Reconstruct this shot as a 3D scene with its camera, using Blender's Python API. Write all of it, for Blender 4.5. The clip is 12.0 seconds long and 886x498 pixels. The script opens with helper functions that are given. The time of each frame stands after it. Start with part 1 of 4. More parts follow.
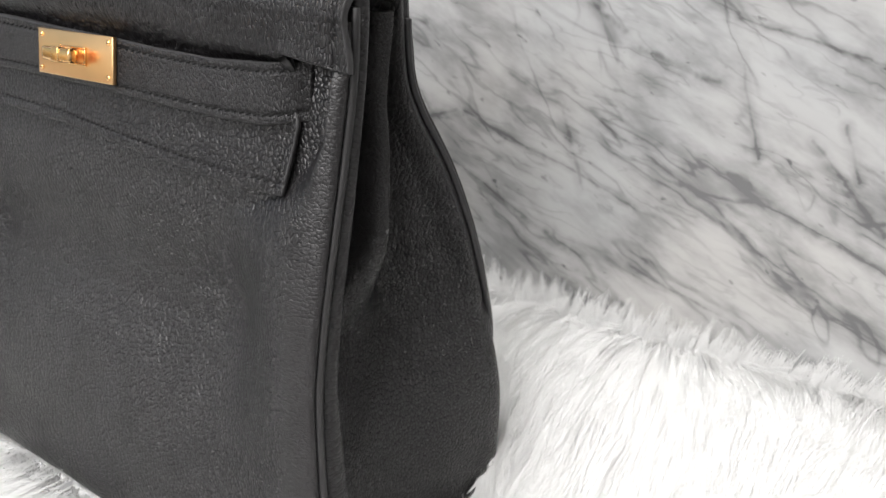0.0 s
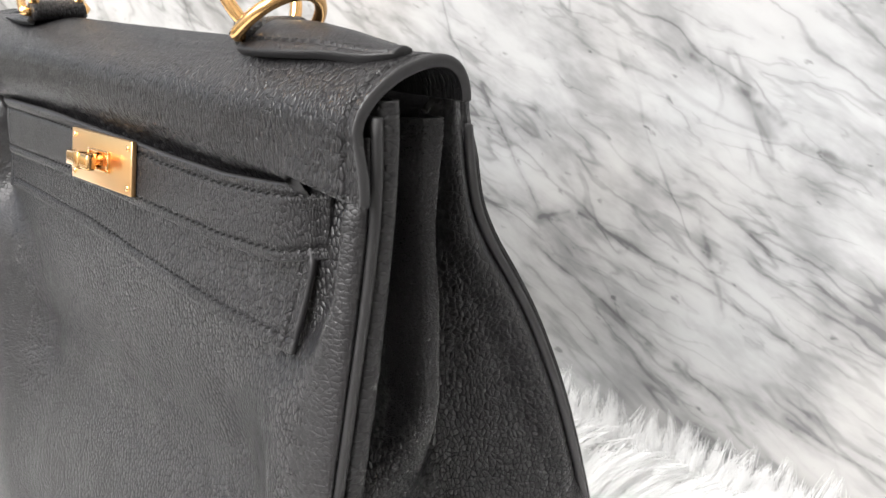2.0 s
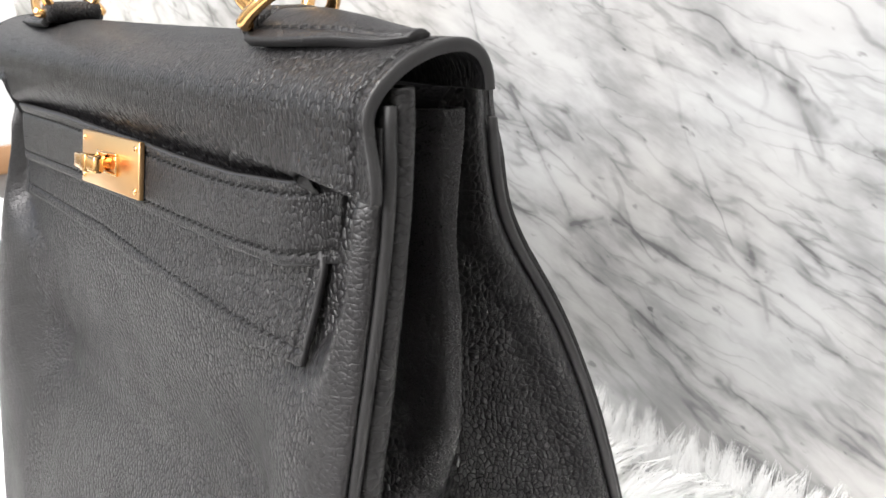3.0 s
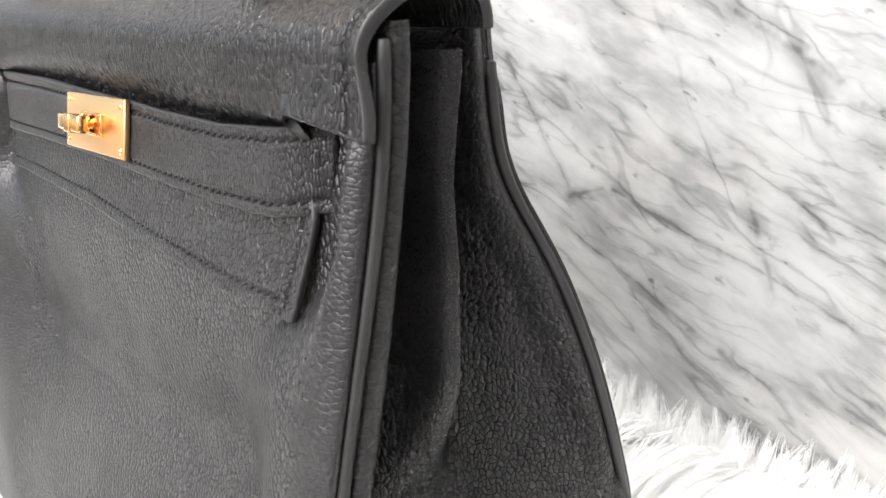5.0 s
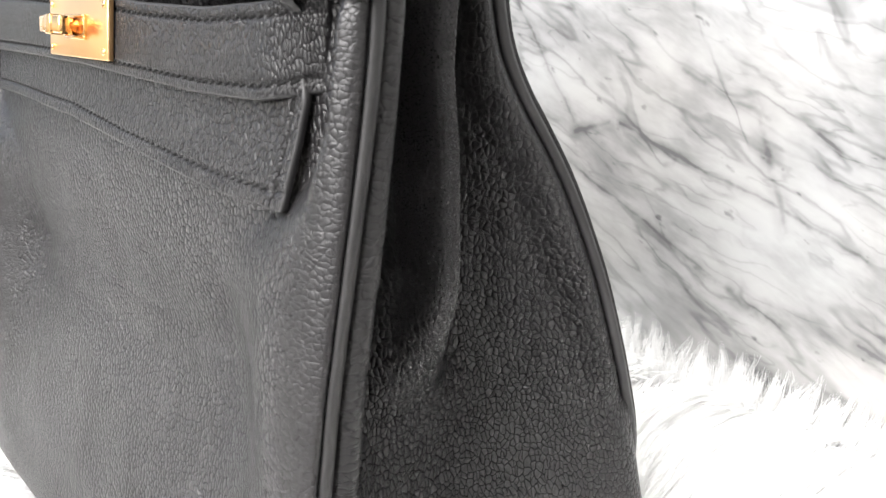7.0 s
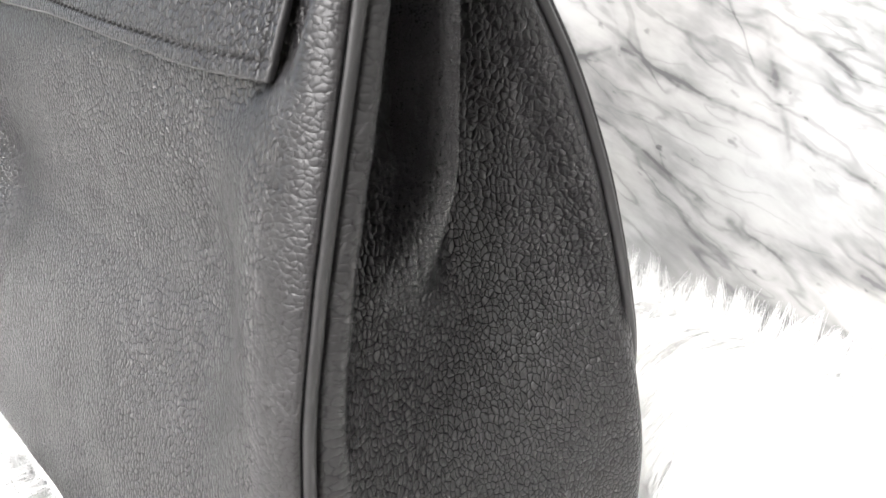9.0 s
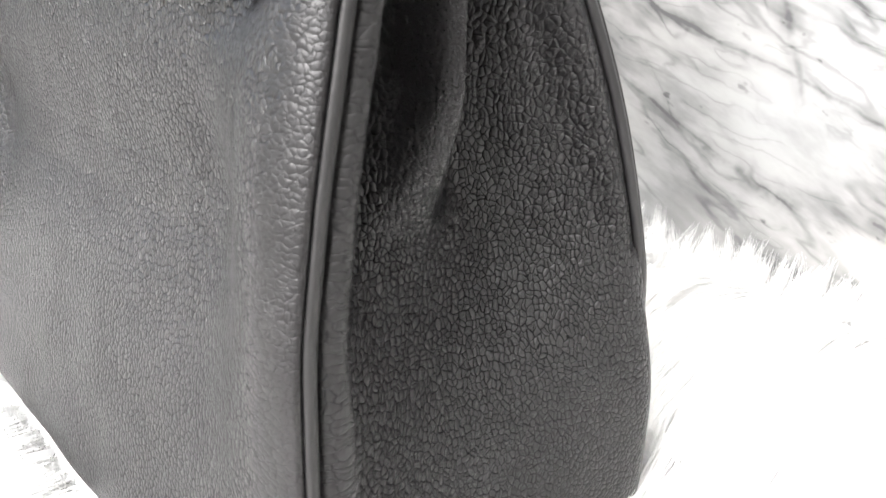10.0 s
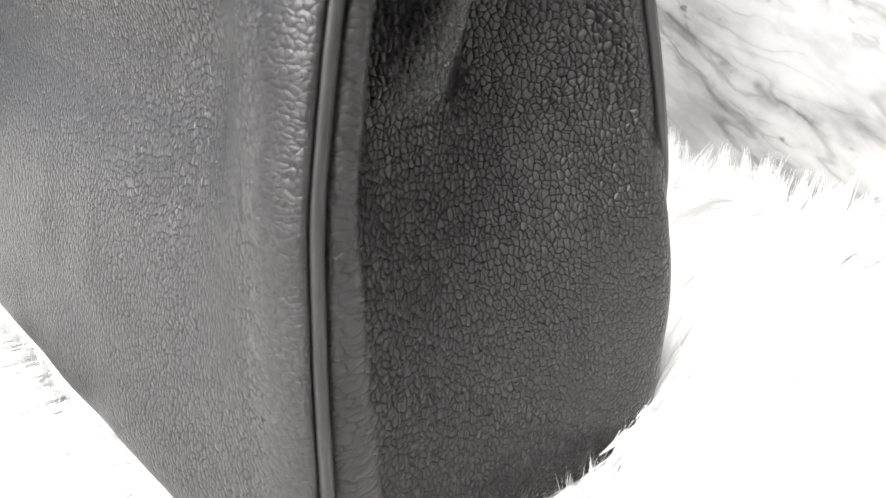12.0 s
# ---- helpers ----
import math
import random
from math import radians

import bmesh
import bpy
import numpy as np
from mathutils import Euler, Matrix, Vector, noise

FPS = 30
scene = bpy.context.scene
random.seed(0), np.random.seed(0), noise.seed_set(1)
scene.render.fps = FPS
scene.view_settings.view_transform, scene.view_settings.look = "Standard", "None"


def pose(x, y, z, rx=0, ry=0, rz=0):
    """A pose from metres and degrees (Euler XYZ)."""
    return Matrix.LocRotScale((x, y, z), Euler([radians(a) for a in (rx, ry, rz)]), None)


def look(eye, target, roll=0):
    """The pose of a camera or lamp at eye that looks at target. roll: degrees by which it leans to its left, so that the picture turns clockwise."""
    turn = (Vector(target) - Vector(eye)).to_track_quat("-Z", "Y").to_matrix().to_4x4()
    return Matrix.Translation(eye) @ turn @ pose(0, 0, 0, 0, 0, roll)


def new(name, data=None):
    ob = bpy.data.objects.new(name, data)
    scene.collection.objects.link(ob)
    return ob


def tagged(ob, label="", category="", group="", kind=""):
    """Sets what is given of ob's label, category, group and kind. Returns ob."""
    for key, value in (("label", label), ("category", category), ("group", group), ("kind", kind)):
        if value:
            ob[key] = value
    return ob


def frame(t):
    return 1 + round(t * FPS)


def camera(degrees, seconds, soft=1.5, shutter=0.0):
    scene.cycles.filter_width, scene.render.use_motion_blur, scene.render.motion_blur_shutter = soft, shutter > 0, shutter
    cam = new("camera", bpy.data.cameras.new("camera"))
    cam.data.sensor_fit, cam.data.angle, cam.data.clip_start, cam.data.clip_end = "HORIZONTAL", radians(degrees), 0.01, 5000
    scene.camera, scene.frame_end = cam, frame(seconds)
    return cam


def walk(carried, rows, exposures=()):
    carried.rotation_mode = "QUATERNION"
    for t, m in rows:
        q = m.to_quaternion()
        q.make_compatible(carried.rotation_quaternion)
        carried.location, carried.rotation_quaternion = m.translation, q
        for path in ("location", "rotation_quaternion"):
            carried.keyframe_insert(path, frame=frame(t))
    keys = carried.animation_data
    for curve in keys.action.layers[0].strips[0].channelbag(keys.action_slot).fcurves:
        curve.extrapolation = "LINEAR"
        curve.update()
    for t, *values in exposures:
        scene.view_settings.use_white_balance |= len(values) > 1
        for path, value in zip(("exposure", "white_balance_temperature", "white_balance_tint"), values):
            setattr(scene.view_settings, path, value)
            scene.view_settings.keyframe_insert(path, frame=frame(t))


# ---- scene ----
cam = camera(59.7, 12.0)
cam.data.dof.use_dof = True
cam.data.dof.focus_distance = 0.235
cam.data.dof.aperture_fstop = 28.0
PATH = [
    (0, (0.2938, -0.2155, 0.2271), (0.1405, 0.0147, 0.1110), 0.49),
    (0.5, (0.2870, -0.1893, 0.2258), (0.1231, 0.0353, 0.1132), -0.23),
    (1, (0.2825, -0.1694, 0.2286), (0.0991, 0.0442, 0.1250), -1.10),
    (1.5, (0.2720, -0.1499, 0.2286), (0.0766, 0.0559, 0.1312), -0.99),
    (2, (0.2685, -0.1385, 0.2289), (0.0649, 0.0612, 0.1358), -1.35),
    (2.5, (0.2639, -0.1272, 0.2252), (0.0520, 0.0653, 0.1354), -2.12),
    (3, (0.2595, -0.1264, 0.2213), (0.0462, 0.0656, 0.1338), -2.17),
    (5, (0.2560, -0.1241, 0.2095), (0.0442, 0.0684, 0.1197), -2.44),
    (5.5, (0.2551, -0.1242, 0.2044), (0.0438, 0.0678, 0.1124), -2.33),
    (6, (0.2552, -0.1258, 0.1983), (0.0441, 0.0651, 0.1036), -2.16),
    (6.5, (0.2535, -0.1238, 0.1927), (0.0429, 0.0671, 0.0966), -1.95),
    (7, (0.2528, -0.1215, 0.1877), (0.0423, 0.0686, 0.0899), -1.98),
    (9, (0.2485, -0.1208, 0.1658), (0.0435, 0.0700, 0.0584), -0.89),
    (9.5, (0.2456, -0.1212, 0.1583), (0.0431, 0.0693, 0.0456), -0.42),
    (10, (0.2452, -0.1206, 0.1525), (0.0433, 0.0688, 0.0368), -0.63),
    (10.5, (0.2450, -0.1204, 0.1465), (0.0446, 0.0684, 0.0274), -0.48),
    (11, (0.2435, -0.1218, 0.1401), (0.0434, 0.0653, 0.0179), -0.46),
    (11.5, (0.2421, -0.1213, 0.1354), (0.0433, 0.0656, 0.0109), -0.48),
    (12, (0.2416, -0.1223, 0.1297), (0.0437, 0.0645, 0.0035), -0.31),
]
EXPOSURES = [(0.0, -0.37), (0.5, -0.2), (0.8, -0.05), (1.5, 0.17), (3.0, 0.28), (5.0, 0.47), (7.0, 0.69), (9.0, 0.92), (12.0, 0.94)]
walk(cam, [(t, look(eye, target, roll)) for t, eye, target, roll in PATH], EXPOSURES)

# ---- world and light: daylight through one large window behind the camera, and two added fill lamps ----
world = bpy.data.worlds.new("sky")
scene.world = world
world.use_nodes = True
wn = world.node_tree.nodes
sky = wn.new("ShaderNodeTexSky")
sky.sky_type, sky.sun_disc, sky.sun_elevation, sky.sun_rotation = "NISHITA", False, radians(40), radians(200)
world.node_tree.links.new(sky.outputs[0], wn["Background"].inputs[0])
wn["Background"].inputs[1].default_value = 0.1

FLOOR, CEIL = -0.045, 2.4
ROOM = (-1.41, 2.8, -2.2, 1.6)          # x0, x1, y0, y1
WINDOW = (-0.85, 1.05, 0.7, 2.1)       # x0, x1, z0, z1 in the south wall


def lamp(name, m, sx, sy, watts, colour):
    data = bpy.data.lights.new(name, "AREA")
    data.shape, data.size, data.size_y, data.energy, data.color = "RECTANGLE", sx, sy, watts, colour
    ob = new(name, data)
    ob.matrix_world = m
    return ob


lamp("window_light", look(((WINDOW[0] + WINDOW[1]) / 2, ROOM[2] - 0.02, (WINDOW[2] + WINDOW[3]) / 2),
                          ((WINDOW[0] + WINDOW[1]) / 2, 0, (WINDOW[2] + WINDOW[3]) / 2)),
     WINDOW[1] - WINDOW[0], WINDOW[3] - WINDOW[2], 94, (1.0, 0.970, 0.956))
# unseen overhead lamp, added to brighten the rug and the marble
lamp("overhead_fill", look((0.1, -1.0, CEIL - 0.01), (0.1, -1.0, 0)), 1.2, 1.2, 116, (1.0, 0.98, 0.965))

SIDE = (-1.9, -0.15, 0.0, 1.8)          # y0, y1, z0, z1 of an unseen west opening added for a fill lamp
# weak lamp added to brighten what the front panel mirrors
lamp("side_fill", look((ROOM[0] - 0.02, (SIDE[0] + SIDE[1]) / 2, (SIDE[2] + SIDE[3]) / 2), (0, (SIDE[0] + SIDE[1]) / 2, (SIDE[2] + SIDE[3]) / 2)),
     SIDE[1] - SIDE[0], SIDE[3] - SIDE[2], 0.8, (1.0, 0.98, 0.97))


# ---- materials ----
def material(name):
    m = bpy.data.materials.new(name)
    m.use_nodes = True
    nt = m.node_tree
    return m, nt, nt.nodes["Principled BSDF"]


def node(nt, kind, links=(), **values):
    n = nt.nodes.new("ShaderNode" + kind)
    for key, value in values.items():
        if key in n.inputs:
            n.inputs[key].default_value = value
        elif key == "operation":
            n.operation = value
        elif key == "feature":
            n.feature = value
        elif key == "voronoi_dimensions":
            n.voronoi_dimensions = value
        elif key == "interpolation_type":
            n.interpolation_type = value
        elif key == "use_clamp":
            n.use_clamp = value
        else:
            raise KeyError(key)
    for socket, source in links:
        nt.links.new(source, n.inputs[socket])
    return n


def ramp(nt, source, *stops):
    n = nt.nodes.new("ShaderNodeValToRGB")
    nt.links.new(source, n.inputs[0])
    while len(n.color_ramp.elements) < len(stops):
        n.color_ramp.elements.new(0.5)
    for e, (at, value) in zip(n.color_ramp.elements, stops):
        e.position = at
        e.color = (*value, 1) if len(value) == 3 else (value[0],) * 3 + (1,)
    return n.outputs[0]


def leather(name, size=0.0019, depth=0.0003, u=(1, 0, 0), v=(0, 0, 1), colour=0.006, rough=0.36, shine=0.45, crease=0.15, wide=1.0, fine=0.3, calm=None):
    """Grained calf: soft uneven pebbles laid out along the directions u and v, parted by narrow creases whose shade is
    put in as lost gloss; calm=(z0, z1, left) smooths the grain upwards.
    """
    m, nt, bsdf = material(name)
    co = node(nt, "TexCoord").outputs["Object"]
    along = []
    for way in (u, v):
        dot = node(nt, "VectorMath", [(0, co)], operation="DOT_PRODUCT")
        dot.inputs[1].default_value = way
        along.append(dot.outputs["Value"])
    mapped = node(nt, "CombineXYZ", [("X", along[0]), ("Y", along[1])]).outputs[0]
    for scale, reach in ((0.7 / size, size * 1.1), (60.0, size * 2.2)):
        warp = node(nt, "TexNoise", [("Vector", co)], Scale=scale, Detail=1.0)
        shift = node(nt, "VectorMath", [(0, warp.outputs["Color"])], operation="SUBTRACT")
        shift.inputs[1].default_value = (0.5, 0.5, 0.5)
        scaled = node(nt, "VectorMath", [(0, shift.outputs[0])], operation="SCALE")
        scaled.inputs["Scale"].default_value = reach
        mapped = node(nt, "VectorMath", [(0, mapped), (1, scaled.outputs[0])], operation="ADD").outputs[0]

    def cells(feature, scale):
        return node(nt, "TexVoronoi", [("Vector", mapped)], feature=feature, voronoi_dimensions="2D", Scale=scale, Randomness=1.0).outputs["Distance"]

    edge, small, near = cells("DISTANCE_TO_EDGE", 1 / size), cells("DISTANCE_TO_EDGE", 2.1 / size), cells("F1", 1 / size)
    region = node(nt, "TexNoise", [("Vector", co)], Scale=55.0, Detail=3.0)
    patch = node(nt, "TexNoise", [("Vector", mapped)], Scale=0.45 / size, Detail=1.0)
    cut = ramp(nt, edge, (0.0, (0.0,)), (0.035 * wide, (0.45,)), (0.09 * wide, (0.78,)), (0.24 * wide, (1.0,)))
    lesser = ramp(nt, small, (0.0, (0.0,)), (0.06, (0.6,)), (0.16, (1.0,)))
    some = ramp(nt, patch.outputs["Fac"], (0.42, (0.0,)), (0.6, (fine,)))
    dome = ramp(nt, near, (0.0, (1.0,)), (0.2, (0.94,)), (0.4, (0.78,)), (0.6, (0.52,)), (0.8, (0.2,)), (1.0, (0.0,)))
    part_ = node(nt, "Math", [(0, lesser), (1, some)], operation="MULTIPLY").outputs[0]
    groove_ = node(nt, "Math", [(0, cut)], operation="MULTIPLY")
    groove_.inputs[1].default_value = 0.7
    height = node(nt, "Math", [(0, dome), (2, groove_.outputs[0])], operation="MULTIPLY_ADD")
    height.inputs[1].default_value = 1.2
    height = node(nt, "Math", [(0, height.outputs[0]), (1, part_)], operation="ADD").outputs[0]
    amount = ramp(nt, region.outputs["Fac"], (0.3, (0.6,)), (0.65, (1.0,)))
    height = node(nt, "Math", [(0, height), (1, amount)], operation="MULTIPLY").outputs[0]
    pores = node(nt, "TexNoise", [("Vector", co)], Scale=2600.0, Detail=2.0)
    total = node(nt, "Math", [(0, pores.outputs["Fac"]), (2, height)], operation="MULTIPLY_ADD")
    total.inputs[1].default_value = 0.07
    out = total.outputs[0]
    # gloss drops in the creases to stand in for their shade
    crease_shade = ramp(nt, edge, (0.0, (shine * crease,)), (0.03 * wide, (shine * (0.35 + 0.65 * crease),)), (0.075 * wide, (shine,)))
    if calm:
        z = node(nt, "SeparateXYZ", [("Vector", co)]).outputs["Z"]
        k = node(nt, "MapRange", [("Value", z)], interpolation_type="SMOOTHSTEP")
        for key, value in zip(("From Min", "From Max", "To Min", "To Max"), (calm[0], calm[1], 1.0, calm[2])):
            k.inputs[key].default_value = value
        out = node(nt, "Math", [(0, out), (1, k.outputs[0])], operation="MULTIPLY").outputs[0]
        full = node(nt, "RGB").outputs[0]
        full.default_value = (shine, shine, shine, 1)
        crease_shade = node(nt, "MixRGB", [("Fac", k.outputs[0]), ("Color1", full), ("Color2", crease_shade)]).outputs[0]
    bump = node(nt, "Bump", [("Height", out)], Strength=1.0, Distance=depth)
    nt.links.new(bump.outputs[0], bsdf.inputs["Normal"])
    tint = [tuple(c * k for c in (colour * 1.06, colour * 0.97, colour * 1.07)) for k in (0.8, 1.2)]
    nt.links.new(ramp(nt, region.outputs["Fac"], (0.3, tint[0]), (0.7, tint[1])), bsdf.inputs["Base Color"])
    nt.links.new(ramp(nt, pores.outputs["Fac"], (0.35, (rough + 0.05,)), (0.65, (rough - 0.05,))), bsdf.inputs["Roughness"])
    nt.links.new(crease_shade, bsdf.inputs["Specular IOR Level"])
    return m


def plain(name, colour, rough, metal=0.0, grain=900.0, depth=0.00008, spread=0.12):
    """One colour with fine relief and slight unevenness."""
    m, nt, bsdf = material(name)
    co = node(nt, "TexCoord").outputs["Object"]
    n1 = node(nt, "TexNoise", [("Vector", co)], Scale=grain, Detail=3.0)
    n2 = node(nt, "TexNoise", [("Vector", co)], Scale=grain / 14, Detail=2.0)
    lo, hi = [tuple(c * k for c in colour) for k in (1 - spread, 1 + spread)]
    nt.links.new(ramp(nt, n2.outputs["Fac"], (0.3, lo), (0.7, hi)), bsdf.inputs["Base Color"])
    bump = node(nt, "Bump", [("Height", n1.outputs["Fac"])], Strength=0.6, Distance=depth)
    nt.links.new(bump.outputs[0], bsdf.inputs["Normal"])
    bsdf.inputs["Roughness"].default_value, bsdf.inputs["Metallic"].default_value = rough, metal
    return m


# the strongest veins of the slab: both ends along it and in height, and the width
VEINS = [
    (0.154, 0.170, 0.195, 0.156, 0.0040), (0.200, 0.188, 0.265, 0.170, 0.0019), (0.206, 0.111, 0.239, 0.092, 0.0046), (0.239, 0.092, 0.284, 0.075, 0.0034),
    (0.136, 0.129, 0.201, 0.092, 0.0018), (0.201, 0.092, 0.245, 0.055, 0.0020), (0.055, 0.127, 0.123, 0.099, 0.0019), (0.123, 0.099, 0.160, 0.085, 0.0020),
    (0.094, 0.069, 0.132, 0.050, 0.0038), (0.114, 0.134, 0.129, 0.090, 0.0030), (0.163, 0.051, 0.212, 0.033, 0.0019), (0.205, 0.165, 0.217, 0.121, 0.0019),
    (0.256, 0.143, 0.265, 0.117, 0.0022), (0.082, 0.151, 0.117, 0.133, 0.0030), (0.242, 0.133, 0.281, 0.092, 0.0024), (0.108, 0.204, 0.146, 0.178, 0.0036),
    (-0.004, 0.184, 0.030, 0.126, 0.0018), (0.030, 0.106, 0.100, 0.067, 0.0018), (0.032, 0.121, 0.049, 0.127, 0.0028),
]


def marble_material():
    """White marble: long broken grey veins that run down to the right, steeper ones across them, clouds and dark specks."""
    m, nt, bsdf = material("marble")
    co = node(nt, "TexCoord").outputs["Object"]
    face = node(nt, "VectorMath", [(0, co)], operation="MULTIPLY")
    face.inputs[1].default_value = (1, 0, 1)

    def bent(scale, size, source):
        warp = node(nt, "TexNoise", [("Vector", face.outputs[0])], Scale=scale, Detail=3.0, Roughness=0.6)
        off = node(nt, "VectorMath", [(0, warp.outputs["Color"])], operation="SUBTRACT")
        off.inputs[1].default_value = (0.5, 0.5, 0.5)
        sc = node(nt, "VectorMath", [(0, off.outputs[0])], operation="MULTIPLY")
        sc.inputs[1].default_value = (size, 0, size)
        return node(nt, "VectorMath", [(0, source), (1, sc.outputs[0])], operation="ADD").outputs[0]

    def along(angle, stretch, source):
        turn = node(nt, "Mapping", [("Vector", source)])
        turn.inputs["Rotation"].default_value = (0, radians(-angle), 0)
        long = node(nt, "VectorMath", [(0, turn.outputs[0])], operation="MULTIPLY")
        long.inputs[1].default_value = (stretch, 1, 1)
        return long.outputs[0]

    def peak(source, lo, hi, low, high):
        k = node(nt, "MapRange", [("Value", source)], interpolation_type="SMOOTHSTEP")
        for key, value in zip(("From Min", "From Max", "To Min", "To Max"), (lo, hi, low, high)):
            k.inputs[key].default_value = value
        return k.outputs[0]

    def join(a, b, how, clamp=False):
        return node(nt, "Math", [(0, a), (1, b)], operation=how, use_clamp=clamp).outputs[0]

    soft = bent(12.0, 0.012, face.outputs[0])
    at = bent(70.0, 0.0035, soft)

    def streaks(angle, stretch, scale, wide, strong, lo, hi, seed):
        """Thin lines where a stretched noise passes its middle, kept only in patches."""
        shift = node(nt, "VectorMath", [(0, along(angle, stretch, at))], operation="ADD")
        shift.inputs[1].default_value = (seed, seed * 0.37, seed * 1.9)
        n = node(nt, "TexNoise", [("Vector", shift.outputs[0])], Scale=scale, Detail=2.5, Roughness=0.5)
        off = node(nt, "Math", [(0, n.outputs["Fac"])], operation="SUBTRACT")
        off.inputs[1].default_value = 0.5
        far = node(nt, "Math", [(0, off.outputs[0])], operation="ABSOLUTE").outputs[0]
        where = node(nt, "TexNoise", [("Vector", shift.outputs[0])], Scale=scale * 0.7, Detail=2.0)
        keep = peak(where.outputs["Fac"], lo, hi, 0.0, 1.0)
        core, halo = peak(far, 0.0, wide, strong, 0.0), peak(far, 0.0, wide * 4.0, strong * 0.38, 0.0)
        return join(join(core, halo, "ADD"), keep, "MULTIPLY")

    total = None
    strength = node(nt, "TexNoise", [("Vector", at)], Scale=75.0, Detail=3.0)
    uneven = peak(strength.outputs["Fac"], 0.32, 0.62, 0.25, 1.0)
    for xa, za, xb, zb, wide in VEINS:
        rel = node(nt, "VectorMath", [(0, at)], operation="SUBTRACT")
        rel.inputs[1].default_value = (xa, 0, za)
        run = Vector((xb - xa, 0, zb - za))
        dot = node(nt, "VectorMath", [(0, rel.outputs[0])], operation="DOT_PRODUCT")
        dot.inputs[1].default_value = run / run.length_squared
        h = node(nt, "Math", [(0, dot.outputs["Value"])], operation="MAXIMUM", use_clamp=True)
        h.inputs[1].default_value = 0.0
        foot = node(nt, "VectorMath", operation="SCALE")
        foot.inputs[0].default_value = run
        nt.links.new(h.outputs[0], foot.inputs["Scale"])
        gap = node(nt, "VectorMath", [(0, rel.outputs[0]), (1, foot.outputs[0])], operation="DISTANCE").outputs["Value"]
        line = join(peak(gap, 0.0, wide * 0.6, 0.32, 0.0), peak(gap, 0.0, wide * 2.2, 0.36, 0.0), "ADD")
        total = line if total is None else join(total, line, "MAXIMUM")
    total = join(total, uneven, "MULTIPLY")
    for more in (streaks(27, 0.20, 26.0, 0.018, 0.32, 0.42, 0.62, 1.3), streaks(31, 0.20, 58.0, 0.030, 0.30, 0.44, 0.62, 4.1),
                 streaks(22, 0.24, 120.0, 0.035, 0.20, 0.44, 0.62, 7.7), streaks(64, 0.28, 40.0, 0.020, 0.30, 0.50, 0.64, 9.2)):
        total = join(total, more, "ADD", True)
    cloud = node(nt, "TexNoise", [("Vector", along(29, 0.38, soft))], Scale=30.0, Detail=5.0, Roughness=0.6)
    total = join(total, peak(cloud.outputs["Fac"], 0.40, 0.68, 0.0, 0.68), "ADD", True)
    speck = node(nt, "TexNoise", [("Vector", along(29, 0.5, at))], Scale=190.0, Detail=2.0, Roughness=0.55)
    total = join(total, peak(speck.outputs["Fac"], 0.66, 0.76, 0.0, 0.5), "ADD", True)
    stain = node(nt, "TexNoise", [("Vector", face.outputs[0])], Scale=9.0, Detail=2.0)
    light = ramp(nt, stain.outputs["Fac"], (0.35, (0.355, 0.360, 0.361)), (0.65, (0.362, 0.356, 0.347)))
    dark = node(nt, "RGB").outputs[0]
    dark.default_value = (0.105, 0.106, 0.107, 1)
    colour = node(nt, "MixRGB", [("Fac", total), ("Color1", light), ("Color2", dark)]).outputs[0]
    nt.links.new(colour, bsdf.inputs["Base Color"])
    bsdf.inputs["Roughness"].default_value = 0.12
    bsdf.inputs["Specular IOR Level"].default_value = 0.6
    return m


def fur_material():
    m, nt, bsdf = material("white_fur")
    geo = node(nt, "NewGeometry")
    tint = ramp(nt, geo.outputs["Random Per Island"], (0.0, (0.90, 0.90, 0.895)), (1.0, (0.95, 0.95, 0.945)))
    nt.links.new(tint, bsdf.inputs["Base Color"])
    # strands are round: the blades take light mostly as the pile does
    half = node(nt, "VectorMath", [(0, geo.outputs["Normal"])], operation="SCALE")
    half.inputs["Scale"].default_value = 0.2
    pile = node(nt, "VectorMath", [(0, half.outputs[0])], operation="ADD")
    pile.inputs[1].default_value = (0.0, -0.3, 0.8)
    unit = node(nt, "VectorMath", [(0, pile.outputs[0])], operation="NORMALIZE")
    soft = node(nt, "BsdfDiffuse", [("Color", tint), ("Normal", unit.outputs[0])])
    thin = node(nt, "BsdfTranslucent", [("Color", tint)])
    both = node(nt, "MixShader", [(1, soft.outputs[0]), (2, thin.outputs[0])], Fac=0.68)
    nt.links.new(both.outputs[0], nt.nodes["Material Output"].inputs["Surface"])
    return m


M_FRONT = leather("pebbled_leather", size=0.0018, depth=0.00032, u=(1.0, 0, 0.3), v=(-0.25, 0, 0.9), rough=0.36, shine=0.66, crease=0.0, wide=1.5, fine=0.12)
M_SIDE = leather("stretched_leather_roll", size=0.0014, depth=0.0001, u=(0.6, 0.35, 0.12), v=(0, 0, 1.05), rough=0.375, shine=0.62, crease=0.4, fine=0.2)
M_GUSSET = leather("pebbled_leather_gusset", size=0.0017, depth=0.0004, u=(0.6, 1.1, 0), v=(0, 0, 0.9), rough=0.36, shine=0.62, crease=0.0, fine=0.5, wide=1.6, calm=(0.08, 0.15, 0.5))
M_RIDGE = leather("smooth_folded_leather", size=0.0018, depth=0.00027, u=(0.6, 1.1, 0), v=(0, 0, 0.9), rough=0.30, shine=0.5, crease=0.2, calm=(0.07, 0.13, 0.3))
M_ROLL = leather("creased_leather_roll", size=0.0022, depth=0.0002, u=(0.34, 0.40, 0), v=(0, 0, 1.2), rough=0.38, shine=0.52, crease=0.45)
